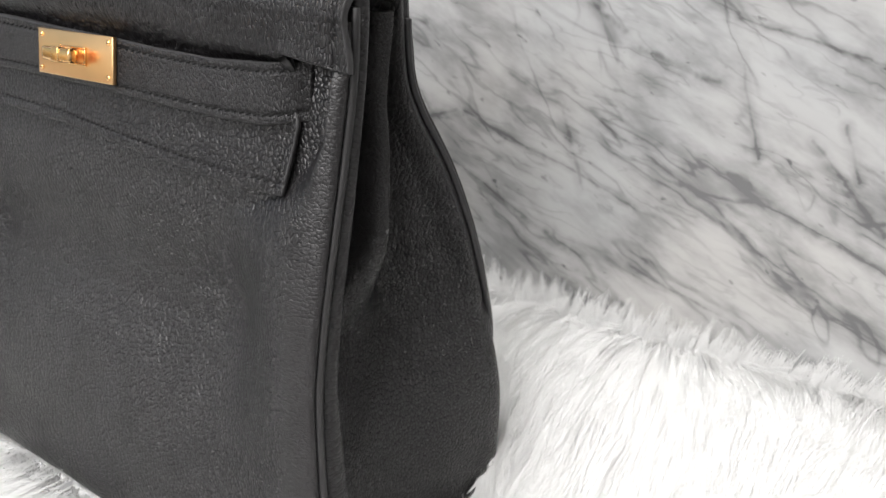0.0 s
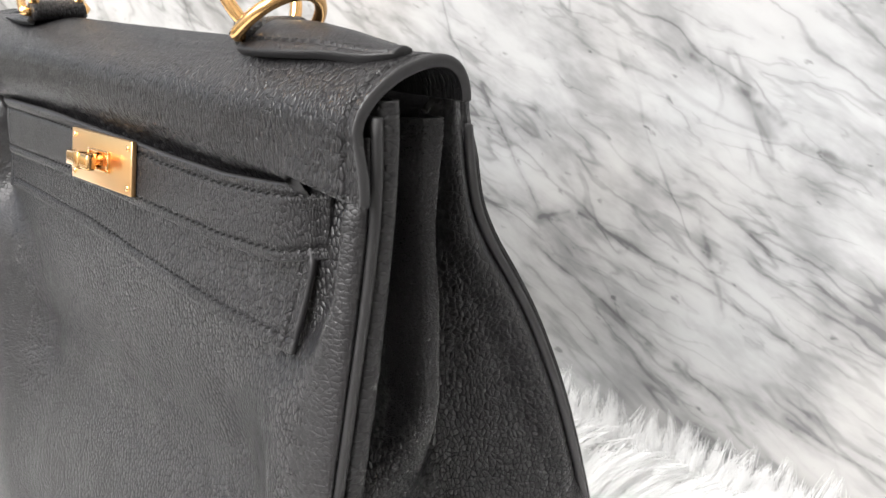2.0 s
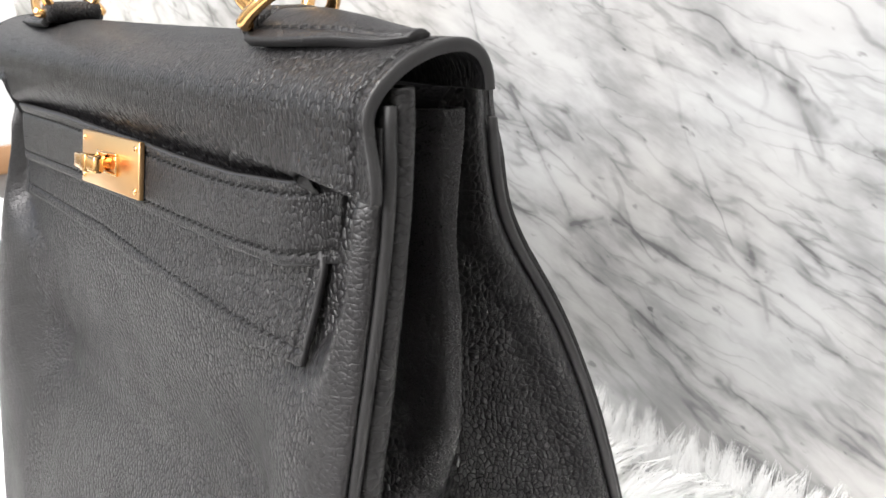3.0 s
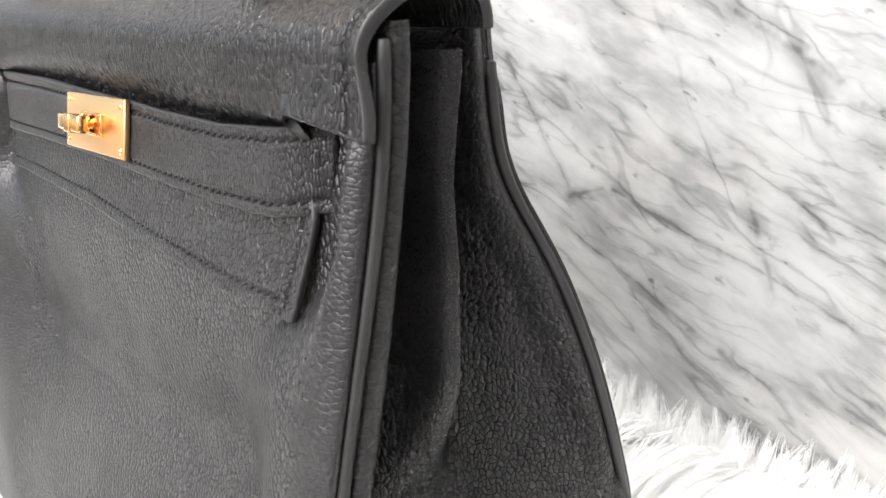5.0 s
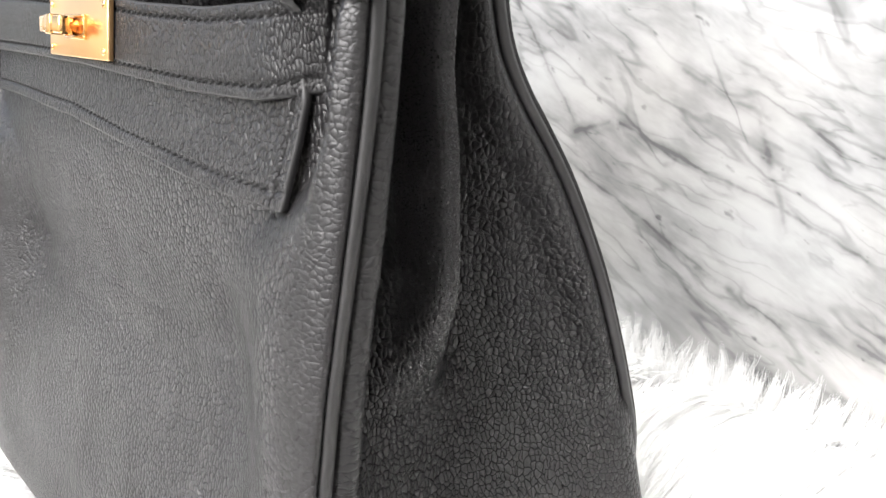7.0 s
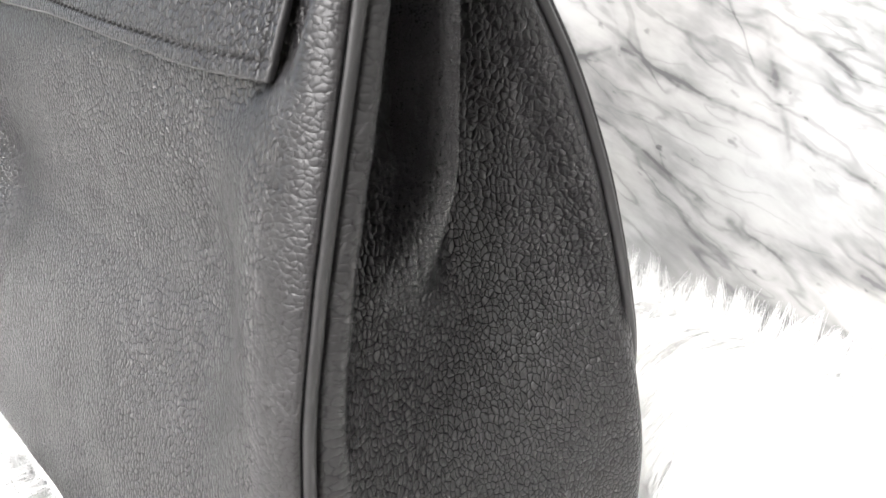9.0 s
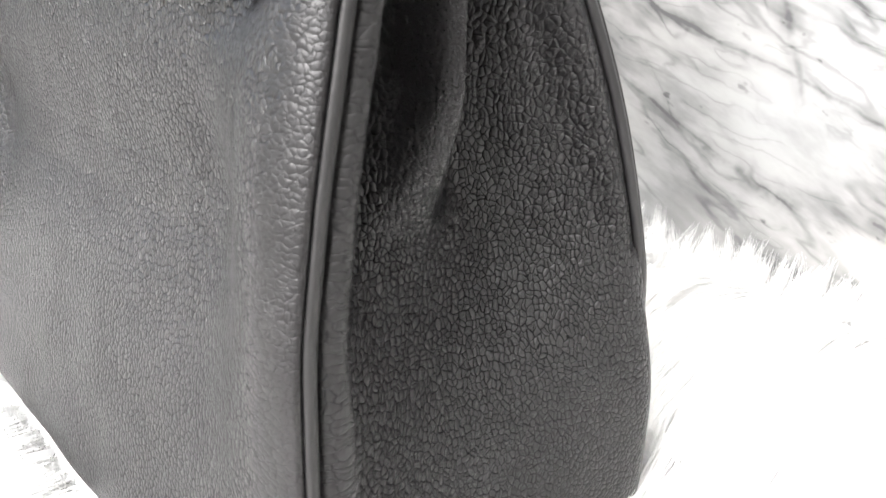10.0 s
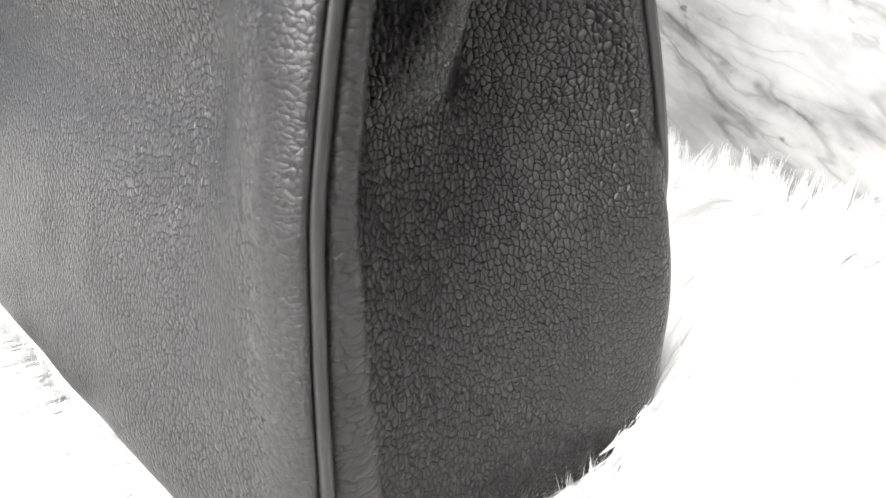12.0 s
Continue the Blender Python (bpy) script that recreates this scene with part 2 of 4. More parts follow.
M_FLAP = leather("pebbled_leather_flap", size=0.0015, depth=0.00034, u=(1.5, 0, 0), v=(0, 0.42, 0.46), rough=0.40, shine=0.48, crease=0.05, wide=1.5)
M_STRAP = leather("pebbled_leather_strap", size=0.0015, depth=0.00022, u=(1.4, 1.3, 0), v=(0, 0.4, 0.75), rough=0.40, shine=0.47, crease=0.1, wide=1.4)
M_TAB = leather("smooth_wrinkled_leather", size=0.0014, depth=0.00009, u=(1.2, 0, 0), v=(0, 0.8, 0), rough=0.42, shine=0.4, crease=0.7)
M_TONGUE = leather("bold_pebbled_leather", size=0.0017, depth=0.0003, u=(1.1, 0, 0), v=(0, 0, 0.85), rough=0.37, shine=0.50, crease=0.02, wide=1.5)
M_EDGE = plain("painted_leather_edge", (0.022, 0.0215, 0.022), 0.45, depth=0.00005)
M_EDGE.node_tree.nodes["Principled BSDF"].inputs["Specular IOR Level"].default_value = 0.4
M_THREAD = plain("black_thread", (0.006, 0.006, 0.006), 0.65)
M_THREAD.node_tree.nodes["Principled BSDF"].inputs["Specular IOR Level"].default_value = 0.15
# for the added block that stands in for the dark inside of the bag
M_DARK_FILL = plain("black_inner_fill", (0.008, 0.008, 0.008), 0.7)
M_GOLD = plain("polished_gold", (0.86, 0.51, 0.21), 0.16, 1.0, depth=0.00001, spread=0.03)
M_SATIN = plain("brushed_gold", (0.90, 0.56, 0.27), 0.3, 1.0, depth=0.00002, spread=0.04)
M_MARBLE, M_FUR = marble_material(), fur_material()
M_SKIRT = plain("tan_wood", (0.36, 0.20, 0.10), 0.5, grain=90, depth=0.0006)
M_BACKING = plain("rug_backing", (0.88, 0.88, 0.875), 0.9, grain=120, depth=0.004)
M_WALL = plain("white_plaster", (0.66, 0.66, 0.655), 0.8, grain=60, depth=0.001, spread=0.03)
M_FLOOR = plain("dark_floor", (0.085, 0.082, 0.080), 0.6, grain=30, depth=0.0005)


# ---- mesh helpers ----
def part(name, bm, mat, parent=None, label="", smooth=True):
    me = bpy.data.meshes.new(name)
    bm.normal_update()
    bm.to_mesh(me)
    bm.free()
    me.materials.append(mat)
    if any(f.material_index for f in me.polygons):
        me.materials.append(M_EDGE)
    if smooth:
        me.shade_smooth()
    ob = new(name, me)
    ob.parent = parent
    return tagged(ob, label)


def thing(name, label, category, at=(0, 0, 0)):
    ob = new(name)
    ob.location = at
    return tagged(ob, label, category)


def box(x0, x1, y0, y1, z0, z1, bevel=0.0, steps=2):
    bm = bmesh.new()
    bmesh.ops.create_cube(bm, size=1)
    for v in bm.verts:
        v.co = Vector(((x0 + x1) / 2 + v.co.x * (x1 - x0), (y0 + y1) / 2 + v.co.y * (y1 - y0), (z0 + z1) / 2 + v.co.z * (z1 - z0)))
    if bevel:
        bmesh.ops.bevel(bm, geom=bm.edges[:], offset=bevel, segments=steps, affect="EDGES", profile=0.5)
    return bm


def table(x, xs, ys):
    """Smooth-enough lookup in a short table."""
    return float(np.interp(x, xs, ys))


def smooth(a, b, x):
    t = min(1.0, max(0.0, (x - a) / (b - a)))
    return t * t * (3 - 2 * t)


def slab(grid, thick, centre=(0, 0, 0.1), round_edge=0.3):
    """A sheet of leather: a grid of points as its outer face, thickness behind it and rounded rims."""
    n, m = len(grid), len(grid[0])
    bm = bmesh.new()
    p = [[Vector(c) for c in row] for row in grid]
    nor = [[None] * m for _ in range(n)]
    for i in range(n):
        for j in range(m):
            a = p[min(i + 1, n - 1)][j] - p[max(i - 1, 0)][j]
            b = p[i][min(j + 1, m - 1)] - p[i][max(j - 1, 0)]
            k = a.cross(b)
            k = k.normalized() if k.length > 1e-12 else Vector((0, -1, 0))
            nor[i][j] = k
    mid = p[n // 2][m // 2]
    if nor[n // 2][m // 2].dot(mid - Vector(centre)) < 0:
        nor = [[-k for k in row] for row in nor]
    front = [[bm.verts.new(p[i][j]) for j in range(m)] for i in range(n)]
    back = [[bm.verts.new(p[i][j] - nor[i][j] * thick) for j in range(m)] for i in range(n)]
    for i in range(n - 1):
        for j in range(m - 1):
            bm.faces.new((front[i][j], front[i + 1][j], front[i + 1][j + 1], front[i][j + 1]))
            bm.faces.new((back[i][j], back[i][j + 1], back[i + 1][j + 1], back[i + 1][j]))
    ring = [(i, 0) for i in range(n)] + [(n - 1, j) for j in range(1, m)] + [(i, m - 1) for i in range(n - 2, -1, -1)] + [(0, j) for j in range(m - 2, 0, -1)]
    steps = []
    for i, j in ring:
        inside = p[min(max(i, 1), n - 2)][min(max(j, 1), m - 2)]
        out = p[i][j] - inside
        out -= nor[i][j] * out.dot(nor[i][j])
        out = out.normalized() * thick * round_edge if out.length > 1e-9 else Vector((0, 0, 0))
        steps.append([bm.verts.new(p[i][j] - nor[i][j] * thick * k + out * w) for k, w in ((0.18, 0.75), (0.5, 1.0), (0.82, 0.75))])
    count = len(ring)
    for k in range(count):
        (i, j), (i2, j2) = ring[k], ring[(k + 1) % count]
        rows = [[front[i][j], *steps[k], back[i][j]], [front[i2][j2], *steps[(k + 1) % count], back[i2][j2]]]
        for s in range(4):
            bm.faces.new((rows[0][s], rows[0][s + 1], rows[1][s + 1], rows[1][s])).material_index = 1
    bmesh.ops.recalc_face_normals(bm, faces=bm.faces[:])
    return bm


def tube(points, radius, sides=12, closed=False, flat=1.0, side_axis=None):
    """A tube along points; radius a number or a function of 0..1; flat squeezes it along side_axis."""
    bm, rings, n = bmesh.new(), [], len(points)
    pts = [Vector(q) for q in points]
    last = None
    for i, q in enumerate(pts):
        a, b = (pts[(i + 1) % n], pts[i - 1]) if closed else (pts[min(i + 1, n - 1)], pts[max(i - 1, 0)])
        d = (a - b).normalized()
        u = side_axis if side_axis else (last if last else Vector((0.13, 0.21, 0.97)))
        u = (Vector(u) - d * d.dot(Vector(u))).normalized()
        last = u
        w = d.cross(u)
        r = radius(i / max(1, n - 1)) if callable(radius) else radius
        rings.append([bm.verts.new(q + (u * math.cos(t) * flat + w * math.sin(t)) * r) for t in (2 * math.pi * k / sides for k in range(sides))])
    for i in range(n if closed else n - 1):
        a, b = rings[i], rings[(i + 1) % n]
        for k in range(sides):
            bm.faces.new((a[k], a[(k + 1) % sides], b[(k + 1) % sides], b[k]))
    if not closed:
        bm.faces.new(rings[0])
        bm.faces.new(rings[-1])
    bmesh.ops.recalc_face_normals(bm, faces=bm.faces[:])
    return bm


def stitches(points, normals, pitch=0.0034, length=0.0028, wide=0.00036, slant=0.4):
    """A row of slanted thread stitches along a line, each a small rounded bar."""
    bm = bmesh.new()
    pts = [Vector(q) for q in points]
    nrm = [Vector(q).normalized() for q in normals]
    run = [0.0]
    for a, b in zip(pts, pts[1:]):
        run.append(run[-1] + (b - a).length)

    def at(s):
        k = max(0, min(len(pts) - 2, int(np.searchsorted(run, s)) - 1))
        f = (s - run[k]) / max(1e-9, run[k + 1] - run[k])
        return pts[k].lerp(pts[k + 1], f), nrm[k].lerp(nrm[k + 1], f).normalized()

    for c in range(int(run[-1] / pitch)):
        s = (c + 0.5) * pitch
        (a, na), (b, nb) = at(s - length / 2), at(s + length / 2)
        d = (b - a).normalized()
        across = na.cross(d).normalized()
        a, b = a - across * length * slant / 2, b + across * length * slant / 2
        rows = []
        for q, lift, w in ((a, -0.0007, 0.5), (a.lerp(b, 0.2), 0.0001, 1), (a.lerp(b, 0.8), 0.0001, 1), (b, -0.0007, 0.5)):
            rows.append([bm.verts.new(q + across * wide * w * k + na * (lift if k == 0 else lift - 0.0005)) for k in (-1, 0, 1)])
        for r0, r1 in zip(rows, rows[1:]):
            for k in (0, 1):
                bm.faces.new((r0[k], r0[k + 1], r1[k + 1], r1[k]))
    return bm


def spline(grid, n, m):
    """A finer grid of n x m points, evenly spaced, on a smooth surface through a coarse one."""
    p = np.array([[tuple(c) for c in row] for row in grid], float)

    def along(p, count):
        step = np.linalg.norm(np.diff(p, axis=0), axis=2).mean(1)
        run = np.r_[0, np.cumsum(step)]
        at = np.interp(np.linspace(0, run[-1], count), run, np.arange(len(run)))
        k = np.minimum(at.astype(int), len(run) - 2)
        f = (at - k)[:, None, None]
        q = np.concatenate([2 * p[:1] - p[1:2], p, 2 * p[-1:] - p[-2:-1]])
        # tangents by spacing, so that uneven rows stay smooth
        h = np.diff(np.r_[run[0] - step[0], run, run[-1] + step[-1]])[:, None, None]
        slope = np.diff(q, axis=0) / h
        tan = (slope[:-1] * h[1:] + slope[1:] * h[:-1]) / (h[:-1] + h[1:])
        g = step[k][:, None, None]
        a, b, ta, tb = p[k], p[k + 1], tan[k] * g, tan[k + 1] * g
        f2, f3 = f * f, f * f * f
        return (2 * f3 - 3 * f2 + 1) * a + (f3 - 2 * f2 + f) * ta + (-2 * f3 + 3 * f2) * b + (f3 - f2) * tb

    p = along(p, n)
    return along(p.transpose(1, 0, 2), m).transpose(1, 0, 2)


def pebbles(p, cell, stretch, seed):
    """0 in the creases to 1 on the crowns: rounded grains of about the given size round each point of p (n, 3)."""
    q = p / cell * np.array(stretch)
    bend = np.sin(q[:, [1, 2, 0]] * 1.7 + 0.6) * 0.16 + np.sin(q[:, [2, 0, 1]] * 0.61 + 1.3) * 0.22
    q = q + bend
    base = np.floor(q).astype(np.int64)
    f1, f2 = np.full(len(q), 9.0), np.full(len(q), 9.0)
    for dx in (-1, 0, 1):
        for dy in (-1, 0, 1):
            for dz in (-1, 0, 1):
                c = base + (dx, dy, dz)
                h = (c[:, 0] * 73856093) ^ (c[:, 1] * 19349663) ^ (c[:, 2] * 83492791) ^ (seed * 2654435)
                d = 0.0
                for axis in range(3):
                    h = (h * 1103515245 + 12345) & 0x7FFFFFFF
                    jit = ((h >> 8) & 0xFFFF) / 65535.0
                    d = d + (c[:, axis] + jit - q[:, axis]) ** 2
                d = np.sqrt(d)
                f2 = np.minimum(f2, np.maximum(f1, d))
                f1 = np.minimum(f1, d)
    e = np.clip((f2 - f1) / 0.5, 0, 1)
    return 1 - (1 - e) ** 2.2


def swell(p, scale, seed):
    """A slow unevenness from -1 to 1."""
    q = p * scale
    s = seed * 1.7
    return (np.sin(q[:, 0] + 1.3 * np.sin(q[:, 2] * 0.7 + s) + s) + np.sin(q[:, 1] * 1.1 + q[:, 2] + 2 * s) + np.sin(q[:, 2] * 1.3 - 0.8 * q[:, 0] + 3 * s)) / 3


def hide(name, grid, thick, mat, parent, label, centre, spacing=0.00045, groove=None, seed=1, rim=True, zone=None, zone_mat=None, bulge=1.0):
    """A leather sheet, slightly uneven: outer face, rounded painted rims; groove(u, v) gives the depth of pressed lines, u and v from 0 to 1."""
    rough = np.array([[tuple(c) for c in row] for row in grid], float)
    n = int(np.linalg.norm(np.diff(rough, axis=0), axis=2).sum(0).max() / spacing) + 2
    m = int(np.linalg.norm(np.diff(rough, axis=1), axis=2).sum(1).max() / spacing) + 2
    p = spline(grid, n, m)
    nor = np.cross(np.gradient(p, axis=0), np.gradient(p, axis=1))
    nor /= np.linalg.norm(nor, axis=2, keepdims=True) + 1e-15
    if (nor[n // 2, m // 2] * (p[n // 2, m // 2] - np.array(centre))).sum() < 0:
        nor = -nor
    flat = p.reshape(-1, 3)
    lift = 0.00008 * swell(flat, 330.0, seed + 3)
    lift = lift.reshape(n, m)
    u, v = np.linspace(0, 1, n)[:, None] * np.ones((1, m)), np.ones((n, 1)) * np.linspace(0, 1, m)[None]
    if groove:
        g = groove(u, v, p)
        lift = lift * np.clip(1 - g / 0.0004, 0.2, 1) - g
    outer = p + nor * lift[..., None]
    verts = [outer.reshape(-1, 3)]
    at = np.arange(n * m).reshape(n, m)
    quads = [np.stack([at[:-1, :-1], at[1:, :-1], at[1:, 1:], at[:-1, 1:]], -1).reshape(-1, 4)]
    inner = np.zeros(len(quads[0]), int)
    if zone:
        inner = zone(p[:-1, :-1]).reshape(-1).astype(int)
    if rim:
        ri = np.r_[np.arange(n), np.full(m - 1, n - 1), np.arange(n - 2, -1, -1), np.zeros(m - 2, int)]
        rj = np.r_[np.zeros(n, int), np.arange(1, m), np.full(n - 1, m - 1), np.arange(m - 2, 0, -1)]
        out = p[ri, rj] - p[np.clip(ri, 3, n - 4), np.clip(rj, 3, m - 4)]
        out /= np.linalg.norm(out, axis=1, keepdims=True) + 1e-15
        ring, start = at[ri, rj], n * m
        for k, w in ((0.08, 0.07), (0.35, 0.1), (0.75, 0.09), (1.0, 0.0)):
            verts.append(p[ri, rj] - nor[ri, rj] * thick * k + out * thick * w * bulge)
            nxt = start + np.arange(len(ri))
            quads.append(np.stack([ring, nxt, np.roll(nxt, -1), np.roll(ring, -1)], -1))
            inner = np.r_[inner, np.ones(len(ri), int)]
            ring, start = nxt, start + len(ri)
        bi, bj = np.linspace(0, n - 1, 40).astype(int), np.linspace(0, m - 1, 40).astype(int)
        back = (p - nor * thick)[np.ix_(bi, bj)]
        verts.append(back.reshape(-1, 3))
        bt = start + np.arange(1600).reshape(40, 40)
        quads.append(np.stack([bt[:-1, :-1], bt[:-1, 1:], bt[1:, 1:], bt[1:, :-1]], -1).reshape(-1, 4))
        inner = np.r_[inner, np.zeros(39 * 39, int)]
    verts, quads = np.concatenate(verts), np.concatenate(quads)
    # faces look outwards
    a, b, c = (outer[n // 2, m // 2], outer[n // 2 + 1, m // 2], outer[n // 2 + 1, m // 2 + 1])
    if np.dot(np.cross(b - a, c - a), nor[n // 2, m // 2]) < 0:
        quads = quads[:, ::-1]
    me = bpy.data.meshes.new(name)
    me.vertices.add(len(verts))
    me.vertices.foreach_set("co", verts.astype(np.float32).ravel())
    me.loops.add(quads.size)
    me.loops.foreach_set("vertex_index", quads.astype(np.int32).ravel())
    me.polygons.add(len(quads))
    me.polygons.foreach_set("loop_start", (np.arange(len(quads)) * 4).astype(np.int32))
    me.materials.append(mat)
    me.materials.append(M_EDGE)
    for other in zone_mat or ():
        me.materials.append(other)
    me.polygons.foreach_set("material_index", inner.astype(np.int32))
    me.update(calc_edges=True)
    me.shade_smooth()
    ob = new(name, me)
    ob.parent = parent
    return tagged(ob, label)


# ---- the room: plain walls that close the place ----
def wall(name, *b):
    ob = part(name, box(*b), M_WALL, None, "plain white plastered wall closing the room", smooth=False)
    return tagged(ob, category="wall", kind="structure")


x0, x1, y0, y1 = ROOM
tagged(part("floor", box(x0, x1, y0, y1, FLOOR - 0.1, FLOOR), M_FLOOR, None, "plain dark grey floor under the white fur rug", False), category="floor", kind="structure")
tagged(part("ceiling", box(x0, x1, y0, y1, CEIL, CEIL + 0.1), M_WALL, None, "plain white ceiling of the room", False), category="ceiling", kind="structure")
wall("wall_north", x0, x1, y1, y1 + 0.12, FLOOR, CEIL)
wall("wall_east", x1, x1 + 0.12, y0, y1, FLOOR, CEIL)
sy0, sy1, sz0, sz1 = SIDE
wall("wall_west_low", x0 - 0.12, x0, y0, y1, FLOOR, sz0)
wall("wall_west_high", x0 - 0.12, x0, y0, y1, sz1, CEIL)
wall("wall_west_front", x0 - 0.12, x0, y0, sy0, sz0, sz1)
wall("wall_west_back", x0 - 0.12, x0, sy1, y1, sz0, sz1)
tagged(part("baseboard", box(x0, x0 + 0.012, SIDE[1], y1, FLOOR, 0.009, 0.003), M_SKIRT, None, "low tan wooden skirting board along the wall"), category="baseboard", kind="structure")
wx0, wx1, wz0, wz1 = WINDOW
wall("wall_south_low", x0, x1, y0 - 0.12, y0, FLOOR, wz0)
wall("wall_south_high", x0, x1, y0 - 0.12, y0, wz1, CEIL)
wall("wall_south_left", x0, wx0, y0 - 0.12, y0, wz0, wz1)
wall("wall_south_right", wx1, x1, y0 - 0.12, y0, wz0, wz1)

# The marble slab stands upright behind the rug, turned a little from the bag.
slab_at = pose(0.0, 0.1602, 0.0, 0, 0, 5.2)
bm = box(-0.62, 0.50, 0.0, 0.02, FLOOR, 1.2, 0.002)
marble = part("marble_wall", bm, M_MARBLE, None, "white marble slab wall with grey diagonal veins", False)
marble.matrix_world = slab_at
tagged(marble, category="wall", kind="structure")

# ---- handbag: outline tables (height, half-width of the edge seam, depth of the edge seam) ----
BASE, TOP = -0.022, 0.203
FZ = (-0.022, 0.0, 0.022, 0.041, 0.077, 0.1076, 0.1364, 0.1633, 0.184, 0.205)
FX = (0.1445, 0.142, 0.140, 0.1376, 0.1337, 0.1340, 0.1352, 0.1362, 0.1378, 0.1385)
FY = (-0.0620, -0.0607, -0.0580, -0.0562, -0.0515, -0.0458, -0.0396, -0.0337, -0.0309, -0.0299)
BZ = (-0.022, 0.0, 0.022, 0.06, 0.09, 0.113, 0.138, 0.15, 0.168, 0.18, 0.19, 0.205)
BX = (0.1370, 0.1370, 0.1370, 0.143, 0.1434, 0.1409, 0.1362, 0.1328, 0.1282, 0.1270, 0.1289, 0.1312)
BY = (0.062, 0.060, 0.058, 0.051, 0.0412, 0.0355, 0.0279, 0.0231, 0.0142, 0.0120, 0.0094, 0.0055)


def blur(z, zs, vs, r=0.008):
    return sum(table(z + d * r, zs, vs) for d in (-1, -0.5, 0, 0.5, 1)) / 5


def front_seam(z):
    return blur(z, FZ, FX), blur(z, FZ, FY)


def back_seam(z):
    return blur(z, BZ, BX), blur(z, BZ, BY)


def front_y(d, z):
    """Depth of the front panel at a distance d from its edge seam: a soft roll, then a hollow middle."""
    _, y = front_seam(z)
    low = 1 - smooth(0.125, 0.15, z)
    high = smooth(0.143, 0.167, z)
    r = (0.0046 + 0.0002 * low) * (1 - 0.6 * smooth(0.180, 0.192, z))
    w = 0.009 + 0.0035 * low - 0.0030 * high
    k = min(1.0, d / w)
    y -= r * math.sqrt(max(0.0, 1 - (1 - k) ** 2))
    sink = table(z, (-0.022, 0.0, 0.025, 0.037, 0.05, 0.08, 0.095, 0.12, 0.14, 0.21), (-0.0045, -0.0038, -0.0008, 0.002, 0.005, 0.0125, 0.0125, 0.006, 0.003, 0.003))
    y += (sink + r) * smooth(w * 0.9, w + 0.014 + 0.034 * low - 0.0105 * high, d)
    y += 0.0018 * smooth(0.17, 0.184, z) * smooth(0.004, 0.009, d)
    # the panel is drawn in beside the tongue, behind the end of the strap
    y += 0.0006 * smooth(0.140, 0.156, z) * (1 - smooth(0.185, 0.195, z)) * math.exp(-((d - 0.0165) / 0.0055) ** 2)
    y += 0.0012 * noise.noise((d * 30, z * 30, 3.0)) * smooth(0.0, 0.03, d)
    if z < -0.004:
        y += 0.006 * (1 - math.sqrt(max(0.0, 1 - ((-0.004 - z) / 0.019) ** 2)))
    return y


bag = thing("handbag", "black grained leather handbag with gold lock standing on white fur", "handbag")


def left_wider(z):
    """The far end bulges out below and is drawn in under the flap."""
    return 0.011 * (1 - smooth(0.11, 0.17, z)) - 0.015 * smooth(0.145, 0.185, z)


def panel(name, depth, label):
    grid = []
    ds = [0.0004, 0.0011, 0.002, 0.0033, 0.005, 0.0075, 0.010, 0.013, 0.016, 0.02, 0.025, 0.031, 0.038, 0.047, 0.058, 0.07, 0.085, 0.1, 0.118]
    for i in range(64):
        z = BASE + ((0.2 if name == "front_panel" else 0.2075) - BASE) * i / 63
        x, _ = front_seam(z) if name == "front_panel" else back_seam(z)
        way = 1 if name == "front_panel" else -1
        tuck = [(x - 0.0048, depth(0, z) - way * 0.0009, z), (x - 0.0024, depth(0, z) - way * 0.0011, z), (x - 0.0008, depth(0, z) - way * 0.0013, z)]
        right = tuck + [(x - d, depth(d, z) - way * 0.0013, z) for d in ds]
        mid = [(0, depth(x, z) - way * 0.0013, z)]
        wider = left_wider(z)
        grid.append(right + mid + [(-px - wider * smooth(0.0, 0.1, px), py, pz) for px, py, pz in reversed(right)])
    if way < 0:
        return part(name, slab(grid, 0.002), M_SIDE, bag, label)
    return hide(name, grid, 0.002, M_FRONT, bag, label, (0, 0, 0.1), spacing=0.00075, seed=2, rim=False,
                zone=lambda p: np.where(np.maximum(p[..., 0], -p[..., 0] + 0.016) + 0.0022 * np.sin(p[..., 2] * 900) + 0.0018 * np.sin(p[..., 2] * 2300 + 1) > np.interp(p[..., 2], FZ, FX) - np.interp(p[..., 2], (0.1, 0.16), (0.0135, 0.010)), 2, 0), zone_mat=(M_SIDE,))


def back_y(d, z):
    _, y = back_seam(z)
    k = min(1.0, d / 0.011)
    return y + 0.0012 + 0.0018 * (1 - smooth(0.17, 0.2, z)) * math.sqrt(max(0.0, 1 - (1 - k) ** 2)) - 0.004 * smooth(0.015, 0.06, d) - 0.0025 * smooth(0.185, 0.2, z)


panel("front_panel", front_y, "soft hollowed front panel of grained leather")
panel("back_panel", back_y, "grained leather back panel")
# a black block added in the body, in place of its shaded inside
part("dark_fill", box(-0.122, 0.106, -0.0262, -0.0035, 0.05, 0.2118, 0.003), M_DARK_FILL, bag, "solid black block added to keep the opening dark inside")
part("base", box(-0.140, 0.140, -0.054, 0.05, BASE - 0.002, BASE + 0.003, 0.002), M_FRONT, bag)


ROLL_Z, ROLL_W = (0.0, 0.03, 0.062, 0.08, 0.12, 0.167, 0.2), (0.0180, 0.0140, 0.0105, 0.0087, 0.0079, 0.0076, 0.0080)
